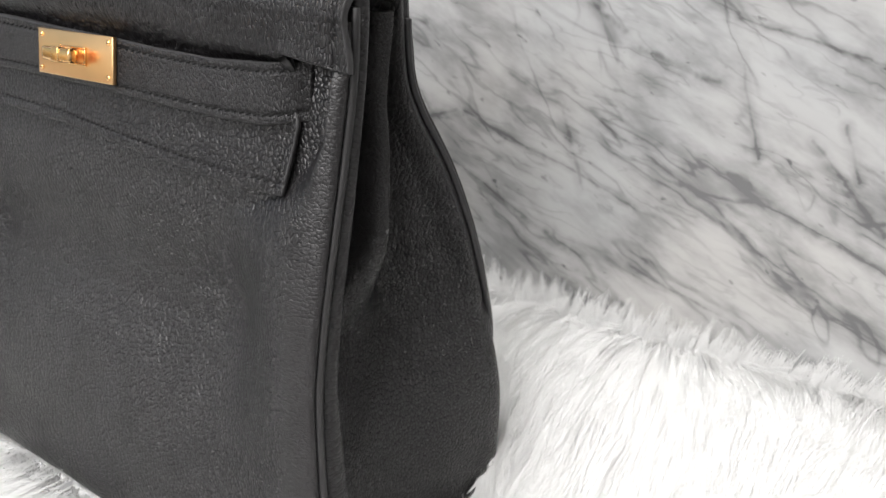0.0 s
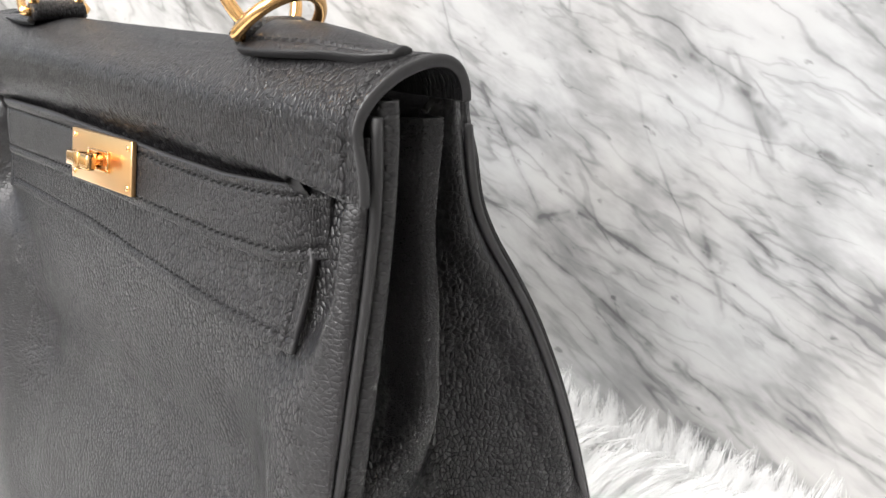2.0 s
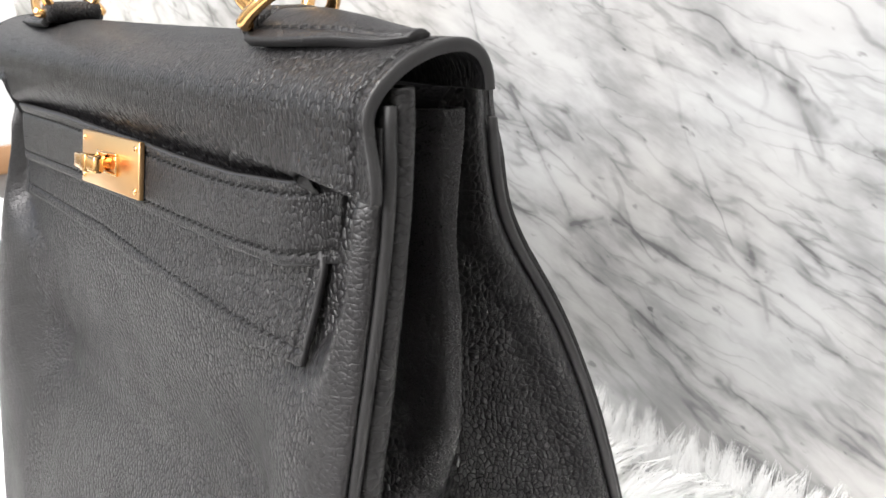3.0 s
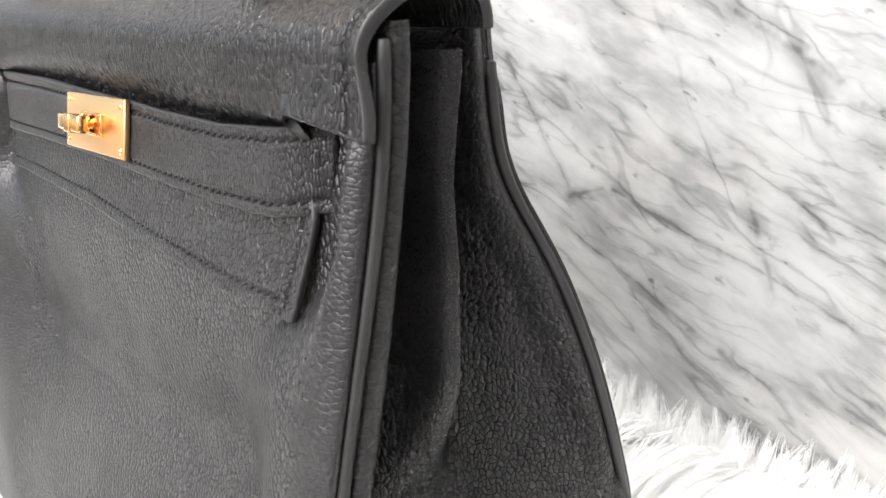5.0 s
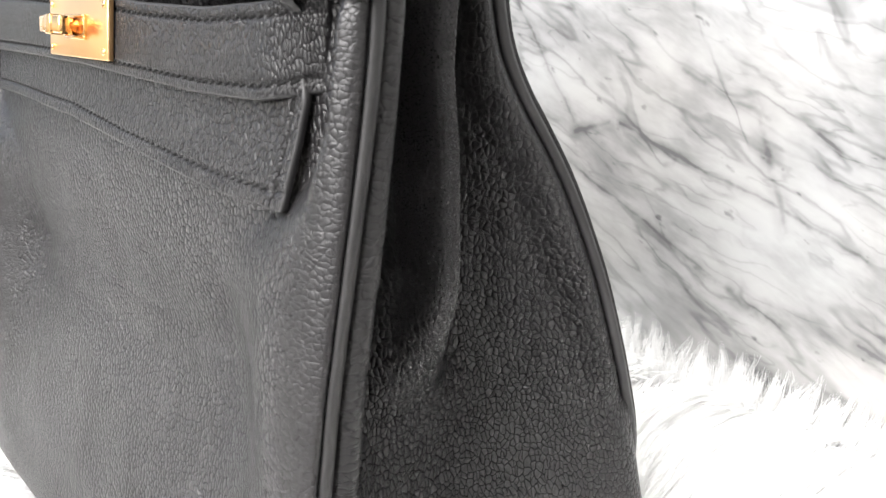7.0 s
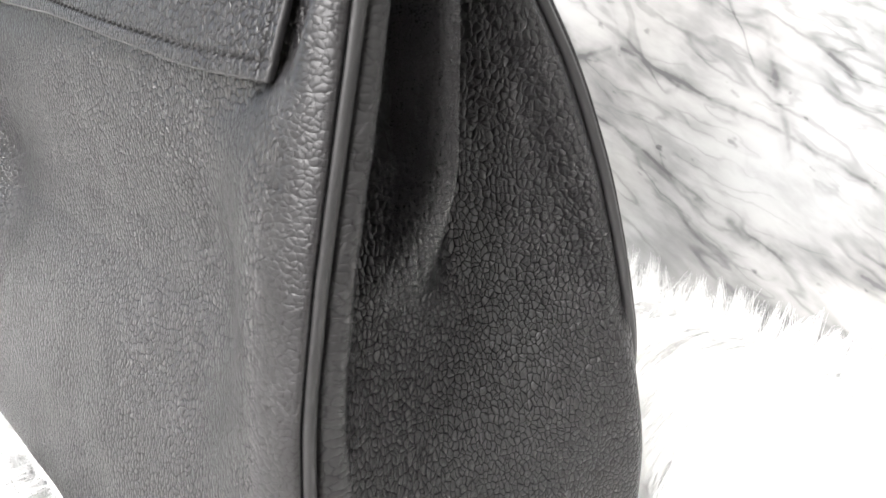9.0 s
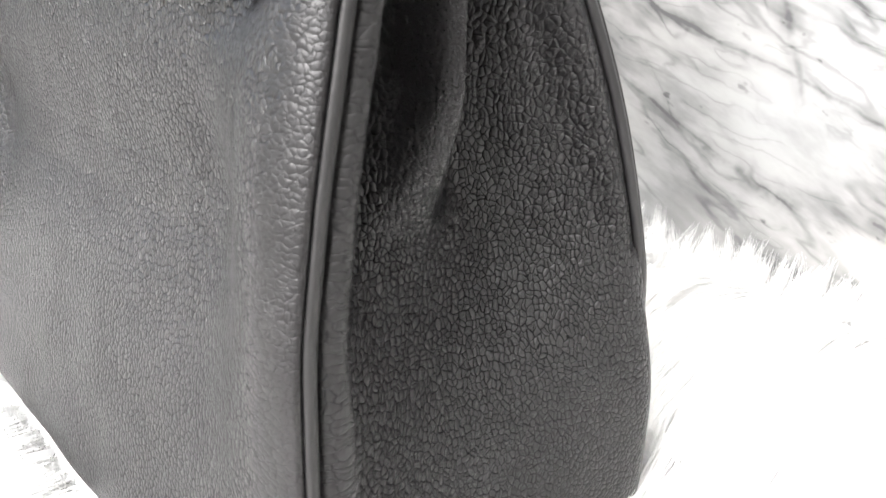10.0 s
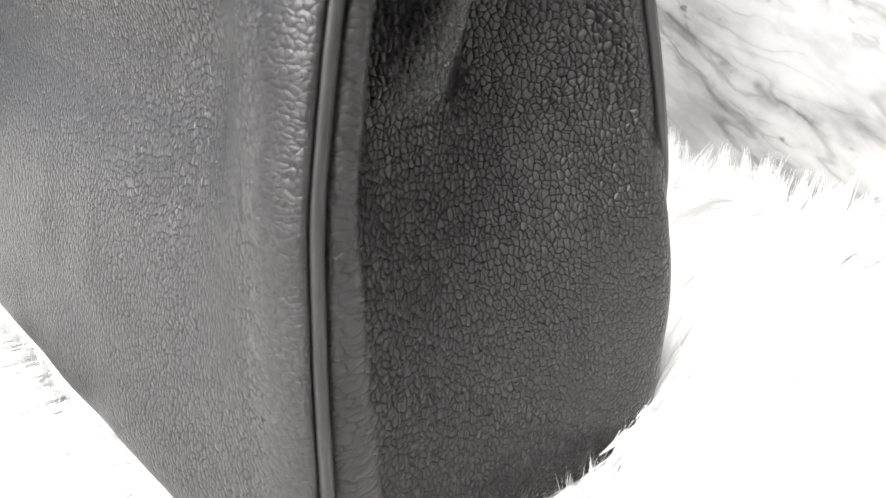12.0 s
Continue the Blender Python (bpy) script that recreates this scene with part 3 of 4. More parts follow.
FOLD_Z, FOLD_Y = (0.07, 0.085, 0.11, 0.16, 0.203), (-0.0055, -0.0050, -0.0050, -0.0056, -0.0030)
# how far the end panel sinks in below the line between its seams: rows by height, columns from front to back
HOLLOW_Z = (-0.022, 0.015, 0.035, 0.05, 0.065, 0.08, 0.10, 0.13, 0.16, 0.205)
HOLLOW_V = (0.0, 0.15, 0.3, 0.5, 0.65, 0.8, 0.92, 1.0)
HOLLOW = [
    (4, 3, 1, -1, -3, -5, -9, -9), (6, 8, 8, 4.5, -3.5, -9.5, -14, -15), (7, 11, 13.8, 11.5, 3, -7.5, -13, -15.5), (8, 15, 19, 17, 8, -2, -8.5, -11),
    (9, 19, 25, 27.5, 20.5, 10.5, -2, -6), (10, 21, 29, 31.5, 28, 18, 7, 3), (10, 22, 31, 34, 33, 27, 15, 6), (10, 22, 32, 35, 34, 28, 14, 5),
    (8, 22, 32, 34, 33, 25, 11, 3), (6, 20, 30, 31, 29, 25, 13, 3),
]


def hollow_table():
    """The hollow as a fine smooth table, in metres."""
    rows = np.array(HOLLOW, float) / 1000
    zs, vs = np.linspace(BASE, 0.21, 117), np.linspace(0, 1, 61)
    fine = np.array([np.interp(vs, HOLLOW_V, row) for row in rows])
    fine = np.array([np.interp(zs, HOLLOW_Z, fine[:, k]) for k in range(len(vs))]).T
    for axis, reach in ((0, 5), (1, 3)):
        for _ in range(3):
            pad = [(0, 0), (0, 0)]
            pad[axis] = (reach, reach)
            wide = np.pad(fine, pad, mode="edge")
            size = fine.shape[axis]
            fine = sum(np.take(wide, range(k, k + size), axis=axis) for k in range(2 * reach + 1)) / (2 * reach + 1)
    return fine


HOLLOW_FINE = hollow_table()


def hollow(v, z):
    a = min(115.999, max(0.0, (z - BASE) / (0.21 - BASE) * 116))
    b = min(59.999, max(0.0, v * 60))
    i, j = int(a), int(b)
    f, g = a - i, b - j
    t = HOLLOW_FINE
    return float((t[i, j] * (1 - g) + t[i, j + 1] * g) * (1 - f) + (t[i + 1, j] * (1 - g) + t[i + 1, j + 1] * g) * f)


def gusset_x(y, z):
    """Half-width of the end panel: a rolled front edge, a full back edge, a hollow between them and a fold that stands out above."""
    fx, fy = front_seam(z)
    bx, by = back_seam(z)
    roll = blur(z, ROLL_Z, ROLL_W)
    a, b = fy + 0.0014, by - 0.0014
    v = (y - a) / (b - a)
    chord = fx + (bx - fx) * v
    back_roll = 0.009 + 0.004 * (1 - smooth(0.05, 0.09, z))
    deep = hollow(min(1.0, max(0.0, (y - a - 0.0075) / (b - a - 0.0135 + 0.003 * smooth(0.15, 0.19, z)))), z)
    yr = blur(z, FOLD_Z, FOLD_Y)
    wl = blur(z, (0.07, 0.12, 0.16, 0.203), (0.018, 0.0095, 0.0105, 0.0145))
    amount = blur(z, (0.055, 0.07, 0.085, 0.1, 0.12, 0.16, 0.2), (0, 0.08, 0.28, 0.55, 0.8, 0.95, 1.0))
    rise = min(1.0, max(0.0, (y - yr + wl) / wl))
    ridge = (1 - (1 - rise) ** 2.0) * (1 - smooth(yr - 0.0004, yr + blur(z, (0.07, 0.1, 0.13), (0.026, 0.011, 0.0034)), y))
    x = chord - deep * (1 - amount * ridge)
    k = max(0.0, (y - a) / roll)
    if k <= 1:
        bump = math.sqrt(max(0.0, 1 - (2 * k - 1) ** 2))
        keep = 1 - smooth(0.80, 1.0, k)
        x = max(x, chord - 0.0052 + 0.0064 * bump) * keep + x * (1 - keep)
    k = max(0.0, (b - y) / back_roll)
    if k <= 1:
        full = chord + (x - chord) * (1 - (1 - k) ** 2) ** 0.6
        slim = max(x, chord - 0.0014 + 0.0018 * math.sqrt(max(0.0, 1 - (2 * k - 1) ** 2))) * (1 - smooth(0.4, 1.0, k)) + x * smooth(0.4, 1.0, k)
        part_full = 1 - smooth(0.055, 0.085, z)
        x = full * part_full + slim * (1 - part_full)
    x += 0.0007 * noise.noise((y * 60, z * 45, 7.0)) * smooth(0.0, 0.012, min(y - a, b - y))
    return x


def gusset_zone(p):
    """Which leather the end panel shows: 2 on its rolled edges, 3 on the fold, 0 elsewhere."""
    y, z = p[..., 1], p[..., 2]
    front = y < np.interp(z, FZ, FY) + 0.0014 + np.interp(z, ROLL_Z, ROLL_W) * 0.93
    yr = np.interp(z, FOLD_Z, FOLD_Y)
    wl = np.interp(z, (0.07, 0.12, 0.16, 0.203), (0.018, 0.0095, 0.0105, 0.0145))
    fold = (y > yr - wl * 0.75) & (y < yr + 0.0012) & (z > 0.085)
    return np.where(front, 2, np.where(fold, 3, 0))


def gusset(side):
    grid, n = [], 130
    for i in range(90):
        row = []
        for j in range(n):
            t = j / (n - 1)
            z = BASE + (table(t, (0, 0.265, 0.28, 0.805, 0.82, 1), (0.2072, 0.2072, 0.2005, 0.2005, 0.2070, 0.2070)) - BASE) * i / 89
            wider = left_wider(z) if side < 0 else 0
            _, fy = front_seam(z)
            _, by = back_seam(z)
            a, b = fy + 0.0014, by - 0.0014
            y = a + (b - a) * t
            row.append((side * (gusset_x(y, z) + wider), y, z))
        grid.append(row)
    label = "folded end panel of coarse grained leather"
    if side < 0:
        return part("gusset", slab(grid, 0.0016), M_GUSSET, bag, label)
    return hide("gusset", grid, 0.0016, M_GUSSET, bag, label, (0, 0, 0.08), spacing=0.0006, seed=5,
                zone=gusset_zone, zone_mat=(M_ROLL, M_RIDGE))


def seam_strip(name, seam, side, way):
    """The flat painted edge that stands between a panel and the gusset."""
    grid = []
    for i in range(60):
        z = BASE + ((0.204 if seam is front_seam else 0.197) - BASE) * i / 59
        x, y = seam(z)
        x += left_wider(z) if side < 0 else 0
        grid.append([(side * (x + 0.0006), y - way * 0.0013, z), (side * (x + 0.0009), y, z), (side * (x + 0.0006), y + way * 0.0013, z)])
    return part(name, slab(grid, 0.007, centre=(0, grid[30][1][1], 0.1), round_edge=0.05), M_EDGE, bag, "smooth painted leather edge")


def cap_stitching(y0, y1, z, parent):
    line = [(gusset_x(y, z) + 0.0005, y, z) for y in strip_of((y0, y1), 16)]
    part("stitching", stitches(line, [(1, -0.3, 0)] * 17), M_THREAD, parent)


def strip_of(values, n):
    return [values[0] + (values[1] - values[0]) * k / n for k in range(n + 1)]


for side in (1, -1):
    end_panel = gusset(side)
    if side > 0:
        cap_stitching(-0.0145, -0.0068, 0.1962, end_panel)
        cap_stitching(-0.009 + 0.004, 0.0005, 0.2042, end_panel)
        cap_stitching(-0.0285, -0.0245, 0.2035, end_panel)
    seam_strip("edge_strip", front_seam, side, 1)
    seam_strip("edge_strip", back_seam, side, 1)


# ---- flap ----
def tongue_y(x, z):
    t = table(z, (0.138, 0.1438, 0.158, 0.1695, 0.178, 0.1878, 0.194, 0.2), (-0.0415, -0.0402, -0.036, -0.0333, -0.0318, -0.0310, -0.0330, -0.036))
    bow = table(z, (0.14, 0.17, 0.187, 0.2), (0.001, 0.0016, 0.0012, 0.0))
    return t - bow * (1 - (x / 0.11) ** 2)


ROOF = [(0.0002, 0.2062), (0.0001, 0.2085), (-0.0008, 0.2118), (-0.0030, 0.2150), (-0.0068, 0.2171), (-0.0115, 0.2177), (-0.016, 0.2173),
        (-0.0205, 0.2163), (-0.025, 0.2147), (-0.0295, 0.2122), (-0.0332, 0.2093), (-0.0357, 0.2062), (-0.0369, 0.2027), (-0.0369, 0.2)]
FLAP_L = -0.149
FLAP_X = 0.1383


def strap_z(x):
    low = table(x, (-0.12, -0.05, 0.0, 0.045, 0.078, 0.103, 0.122, 0.128), (0.1690, 0.1690, 0.1682, 0.1664, 0.1652, 0.1656, 0.1682, 0.1692))
    top = table(x, (-0.12, -0.056, 0.0, 0.026, 0.044, 0.077, 0.102, 0.122, 0.128), (0.1910, 0.1897, 0.1874, 0.1862, 0.1850, 0.1838, 0.1848, 0.1864, 0.1868))
    return low, top


def bunch(x):
    """How high above the strap the flap is drawn in."""
    return table(abs(x), (0, 0.05, 0.09, 0.117), (0.0115, 0.0105, 0.0065, 0.0012))


def drop(x):
    """The front hang of the flap: free and straight at the ends, drawn in behind the strap in the middle."""
    end = smooth(0.1085, 0.1150, x) if x > 0 else smooth(0.1085, 0.1130, -x)
    short = smooth(0.1085, 0.1130, x) if x > 0 else end
    lift = 0.045 * (0.12 - x) * smooth(0.0, 0.1, -x)
    top = strap_z(x)[1]
    out = []
    for k in range(1, 25):
        z = 0.2 - (0.022 - 0.007 * short) * k / 24
        tilt = short * (0.0048 - 0.0038 * max(0.0, x - 0.113) / (FLAP_X - 0.113) if x > 0 else 0.002) * k / 24
        far = end + (1 - end) * smooth(top - 0.0015, top + bunch(x), z + tilt)
        out.append(((1 - far) * -0.0312 + far * (-0.0370 - 0.0016 * short * (k / 24) ** 2), z + lift * end * k / 24 + tilt))
    return out


def flap_profile(x):
    return ROOF + drop(x)


def flap_at(x, y, z):
    """The flap sags a little in the middle and rides higher towards its far end."""
    sag = 0.0012 * (1 - (x / FLAP_X) ** 2)
    out = 0.0026 * smooth(0.118, 0.138, x) * (1 - smooth(0.186, 0.202, z)) if y < -0.02 else 0.0
    return Vector((x + out, y + 0.0006 * noise.noise((x * 40, z * 50, 1)), z - sag * smooth(0.2, 0.215, z) + 0.04 * (0.11 - x) * smooth(0.19, 0.206, z)))


xs = strip_of((FLAP_L, FLAP_X), 300)
grid = []
for x in xs:
    grid.append([flap_at(x, y, z) for y, z in flap_profile(x)])


def flap_groove(u, v, p):
    """A pressed line along the two ends, and creases where the flap is drawn in above the strap."""
    d = np.minimum(np.abs(p[..., 0] - FLAP_X + 0.0036), np.abs(p[..., 0] - FLAP_L - 0.0036))
    g = 0.0009 * np.exp(-(d / 0.0008) ** 2)
    flat = p.reshape(-1, 3)
    high = np.interp(np.abs(flat[:, 0]), (0, 0.05, 0.09, 0.117), (0.0135, 0.0125, 0.0085, 0.003)) + 0.186
    bunched = np.clip((high - flat[:, 2]) / 0.006, 0, 1) * np.clip((0.117 - flat[:, 0]) / 0.008, 0, 1) * (flat[:, 1] < -0.02)
    g = g + (0.0006 * bunched * (1 - pebbles(flat, 0.0030, (0.8, 1, 1.1), 3))).reshape(g.shape)
    return g


flap = hide("flap", grid, 0.0030, M_FLAP, bag, "folded-over leather flap with a stitched border", (0, -0.016, 0.19),
            spacing=0.0006, groove=flap_groove, seed=7, bulge=1.5)


def flap_point(x, s):
    """A point on the flap's outer face, s from 0 (back) to 1 (front hem), and its normal."""
    prof = flap_profile(x)
    f = s * (len(prof) - 1)
    k = min(len(prof) - 2, int(f))
    (ya, za), (yb, zb) = prof[k], prof[k + 1]
    y, z = ya + (yb - ya) * (f - k), za + (zb - za) * (f - k)
    nrm = Vector((0, zb - za, -(yb - ya)))
    if nrm.dot(Vector((0, y + 0.016, z - 0.19))) < 0:
        nrm = -nrm
    return flap_at(x, y, z), nrm.normalized()


for side in (1, -1):
    line = [flap_point(FLAP_X - 0.0036 if side > 0 else FLAP_L + 0.0036, k / 80) for k in range(6, 76)]
    part("stitching", stitches(*zip(*line), wide=0.0005), M_THREAD, flap)
    hem = [flap_point(side * (0.120 + (FLAP_X - 0.0036 - 0.120) * k / 20), 0.955) for k in range(21)]
    part("stitching", stitches(*zip(*hem), wide=0.0005), M_THREAD, flap)


def hem_z(x):
    return table(x, (-0.1006, -0.0181, 0.0279, 0.0801, 0.1090), (0.1532, 0.1512, 0.1466, 0.1434, 0.1427)) + 0.0004 * math.sin(x * 60)


def tongue_half(z):
    return 0.1115 + 0.0034 * (min(z, 0.166) - 0.144) / 0.022 - 0.4 * max(0.0, z - 0.166)


grid = []
for k in range(-35, 36):
    u = k / 35
    grid.append([(u * tongue_half(z), tongue_y(u * 0.11, z) - 0.0002, z) for z in strip_of((0.1815, hem_z(u * 0.112)), 18)])


def tongue_groove(u, v, p):
    half = 0.1115 + 0.0034 * (p[..., 2] - 0.144) / 0.022 - 0.0034
    hem = np.interp(p[..., 0], (-0.1006, -0.0181, 0.0279, 0.0801, 0.1090), (0.1532, 0.1512, 0.1466, 0.1434, 0.1427))
    far = np.minimum(np.abs(np.abs(p[..., 0]) - half), np.abs(p[..., 2] - hem - 0.0034))
    return 0.0005 * np.exp(-(far / 0.0006) ** 2)


tongue = hide("flap_tongue", grid, 0.0022, M_TONGUE, flap, "lower part of the flap below the strap", (0, 0, 0.165),
              spacing=0.00042, groove=tongue_groove, seed=9, bulge=3.0)
line = [((x, tongue_y(x, hem_z(x) + 0.0034) - 0.0002, hem_z(x) + 0.0034), (0, -1, 0.25)) for x in strip_of((-0.1085, 0.1085), 80)]
part("stitching", stitches(*zip(*line)), M_THREAD, tongue)
for side in (1, -1):
    line = [((side * (tongue_half(z) - 0.0034), tongue_y(0.1074, z) - 0.0002, z), (0, -1, 0.25)) for z in strip_of((hem_z(side * 0.107) + 0.0034, 0.17), 20)]
    part("stitching", stitches(*zip(*line)), M_THREAD, tongue)


# ---- strap across the front ----
def strap_point(x, v):
    z0, z1 = strap_z(x)
    z = z0 + (z1 - z0) * v
    ends = min(1.0, max(0.0, (abs(x) - 0.103) / (0.0145 if x > 0 else 0.0185)))
    return Vector((x, tongue_y(x, z) - 0.0036 + (0.0060 if x > 0 else 0.0082) * ends ** 2 - 0.0006 * math.sin(math.pi * v), z))


STRAP_X = 0.1172
xs = strip_of((-0.1218, STRAP_X), 70)
grid = []
for x in xs:
    grid.append([strap_point(x, k / 14) for k in range(15)])
for side, put in ((1, grid.append), (-1, lambda row: grid.insert(0, row))):
    for dx, dy in ((0.0005, 0.0002), (0.0009, 0.0009), (0.0010, 0.0022)):
        put([strap_point(STRAP_X if side > 0 else -0.1218, k / 14) + Vector((side * dx, dy, 0)) for k in range(15)])


def strap_groove(u, v, p):
    far = np.minimum(np.abs(v - 0.13), np.abs(v - 0.87)) * 0.0165
    return 0.0005 * np.exp(-(far / 0.0006) ** 2)


strap = hide("strap", grid, 0.0027, M_STRAP, bag, "narrow stitched leather strap across the flap", (0, 0, 0.18),
             spacing=0.0004, groove=strap_groove, seed=11, bulge=2.4)
for v in (0.13, 0.87):
    line = [(strap_point(x, v), (0, -1, 0.15)) for x in strip_of((-0.121, STRAP_X - 0.0008), 92)]
    part("stitching", stitches(*zip(*line)), M_THREAD, strap)

# ---- turn lock ----
lock_at = pose(0.0015, -0.0377, 0.1785, -9.9, 0, 0)


def on_lock(bm):
    bm.transform(lock_at)
    return bm


def rounded_bar(x0, x1, y0, y1, z0, z1, r):
    return on_lock(box(x0, x1, y0, y1, z0, z1, r, 3))


plate = part("lock_plate", rounded_bar(-0.0248, 0.0248, -0.0016, 0.0002, -0.0089, 0.0089, 0.0004), M_SATIN, bag, "rectangular gold lock plate")
for sx in (-0.0222, 0.0222):
    for sz in (-0.0065, 0.0065):
        bm = bmesh.new()
        bmesh.ops.create_cone(bm, cap_ends=True, segments=20, radius1=0.0011, radius2=0.0009, depth=0.0006, matrix=pose(sx, -0.0017, sz, 90, 0, 0))
        part("screw", on_lock(bm), M_GOLD, plate)
slot = bmesh.new()
for b in ((-0.0085, 0.0085, 0.0026, 0.0036), (-0.0085, 0.0085, -0.0036, -0.0026), (-0.0085, -0.0074, -0.0027, 0.0027), (0.0074, 0.0085, -0.0027, 0.0027)):
    piece = box(b[0], b[1], -0.0026, -0.0014, b[2], b[3], 0.0003)
    me = bpy.data.meshes.new("slot")
    piece.to_mesh(me)
    piece.free()
    slot.from_mesh(me)
    bpy.data.meshes.remove(me)
part("slot_frame", on_lock(slot), M_GOLD, plate, "raised gold slot frame")
bm = bmesh.new()
bmesh.ops.create_cone(bm, cap_ends=True, segments=24, radius1=0.0026, radius2=0.0022, depth=0.006, matrix=pose(0, -0.0045, 0, 90, 0, 0))
post = part("lock_post", on_lock(bm), M_GOLD, plate)
knob = part("turn_knob", rounded_bar(-0.0092, 0.0092, -0.0095, -0.0062, -0.0026, 0.0026, 0.0009), M_GOLD, plate, "polished gold turning bar")
part("knob_groove", rounded_bar(-0.0024, 0.0024, -0.0099, -0.006, -0.0029, 0.0029, 0.0005), M_GOLD, knob)


# ---- handle tabs and rings on the top ----
def roof_z(y):
    ys, zs = [p[0] for p in ROOF], [p[1] for p in ROOF]
    return table(-y, [-v for v in ys], zs) if y < 0.0003 else zs[2]


def handle_tab(side):
    up = 0.0012 if side > 0 else 0.0078

    def w(x):
        return 0.0122 * (1 - smooth(0.088, 0.140, x) * 0.55) * math.sqrt(max(0.0, 1 - smooth(0.1225, 0.1330, x) ** 2 * 0.72))

    def top(x, v):
        y = -0.0165 + v * w(x)
        dome = 0.0052 * (1 - v * v) * (1 - 0.75 * smooth(0.092, 0.131, x))
        return Vector((side * x, y, roof_z(y) * 0.35 + 0.2165 * 0.65 + 0.0010 - 0.0009 * smooth(0.11, 0.13, x) + dome + up * 0.6 + 0.04 * (0.11 - side * x) * 0.4))

    grid = [[top(x, k / 8 - 1) for k in range(17)] for x in strip_of((0.0800, 0.1325), 36)]

    def tab_groove(u, v, p):
        far = np.minimum(v, 1 - v) * 0.022
        return 0.0004 * np.exp(-((far - 0.0028) / 0.0006) ** 2) * (u < 0.97)

    tab = hide("handle_tab", grid, 0.0030, M_TAB, bag, "pointed leather tab holding a gold ring", (side * 0.1, -0.0165, 0.2),
               spacing=0.0005, groove=tab_groove, seed=13)
    for e in (-1, 1):
        pts = [top(x, e * max(0.1, 1 - 0.0029 / max(0.003, w(x)))) for x in strip_of((0.083, 0.129), 32)]
        part("stitching", stitches(pts, [(0, 0.3 * e, 1)] * len(pts)), M_THREAD, tab)
    rise = roof_z(-0.0165) + 0.04 * (0.11 - side * 0.08) + 0.0036 - 0.0012
    loop = [(side * 0.0790, -0.0165 + 0.0102 * k / 8, rise) for k in range(-8, 9)]
    part("tab_loop", tube(loop, lambda t: 0.0042 - 0.0006 * (2 * t - 1) ** 6, 18), M_STRAP, tab, "rolled leather loop")
    pts = []
    for k in range(56):
        a = 2 * math.pi * k / 56
        c, sn = math.cos(a), math.sin(a)
        y = -0.0165 + 0.0122 * c * (1 - (0.3 * sn if sn > 0 else 0.0))
        h = 0.034 * (0.5 + 0.5 * sn) ** 0.8 if sn > 0 else 0.0194 * (1 + sn) ** 1.2
        pts.append((side * (0.0800 - 0.45 * h), y, rise - 0.0008 + h))
    part("ring", tube(pts, 0.0018, 14, closed=True), M_GOLD, tab, "polished gold ring")
    pts = []
    for k in range(56):
        a = 2 * math.pi * k / 56
        c, sn = math.cos(a), math.sin(a)
        reach = max(0.0, sn)
        pts.append((side * (0.0805 + 0.014 * reach), -0.0165 + 0.0122 * c, rise - 0.0002 + 0.010 * reach))
    part("ring", tube(pts, 0.0018, 14, closed=True), M_GOLD, tab, "polished gold ring")


handle_tab(1)
handle_tab(-1)

# ---- white fur rug ----
def rug_z(x, y):
    near = smooth(0.03, 0.175, y)
    rise = blur(x, (-0.1, 0.07, 0.12, 0.17, 0.4), (0.057, 0.057, 0.051, 0.045, 0.030), 0.03)
    return -0.029 + rise * near + 0.006 * noise.noise((x * 9, y * 9, 2.0))


RUG = (-1.40, 0.42, -1.3, 0.157)


def off_rug(x, y):
    """Unseen rug left out before and beside the bag, so its leather mirrors dark floor."""
    return y < -0.34 + 0.02 * math.sin(x * 14) or (y < -0.11 - 0.9 * max(0.0, 0.28 - x) and x > 0.23)


bm, nx, ny = bmesh.new(), 130, 110
rows = [[bm.verts.new((RUG[0] + (RUG[1] - RUG[0]) * i / nx, RUG[2] + (RUG[3] - RUG[2]) * j / ny, 0)) for j in range(ny + 1)] for i in range(nx + 1)]
for row in rows:
    for v in row:
        y = min(v.co.y, 0.157 + 0.091 * v.co.x)
        near_wall = smooth(0.055, 0.015, 0.157 + 0.091 * v.co.x - v.co.y) if v.co.y < 0.157 + 0.091 * v.co.x else 1.0
        v.co.z = max(FLOOR + 0.002, rug_z(v.co.x, y) - 0.012 * near_wall + (0.0 if abs(v.co.x) < 0.15 and -0.17 < y < 0.07 else 0.006))
for i in range(nx):
    for j in range(ny):
        if off_rug(rows[i + 1][j].co.x, rows[i][j + 1].co.y):
            continue
        bm.faces.new((rows[i][j], rows[i + 1][j], rows[i + 1][j + 1], rows[i][j + 1]))
rug = thing("fur_rug", "shaggy white fur rug under the bag and against the marble", "rug")
rug["kind"] = "stuff"
part("rug_backing", bm, M_BACKING, rug)


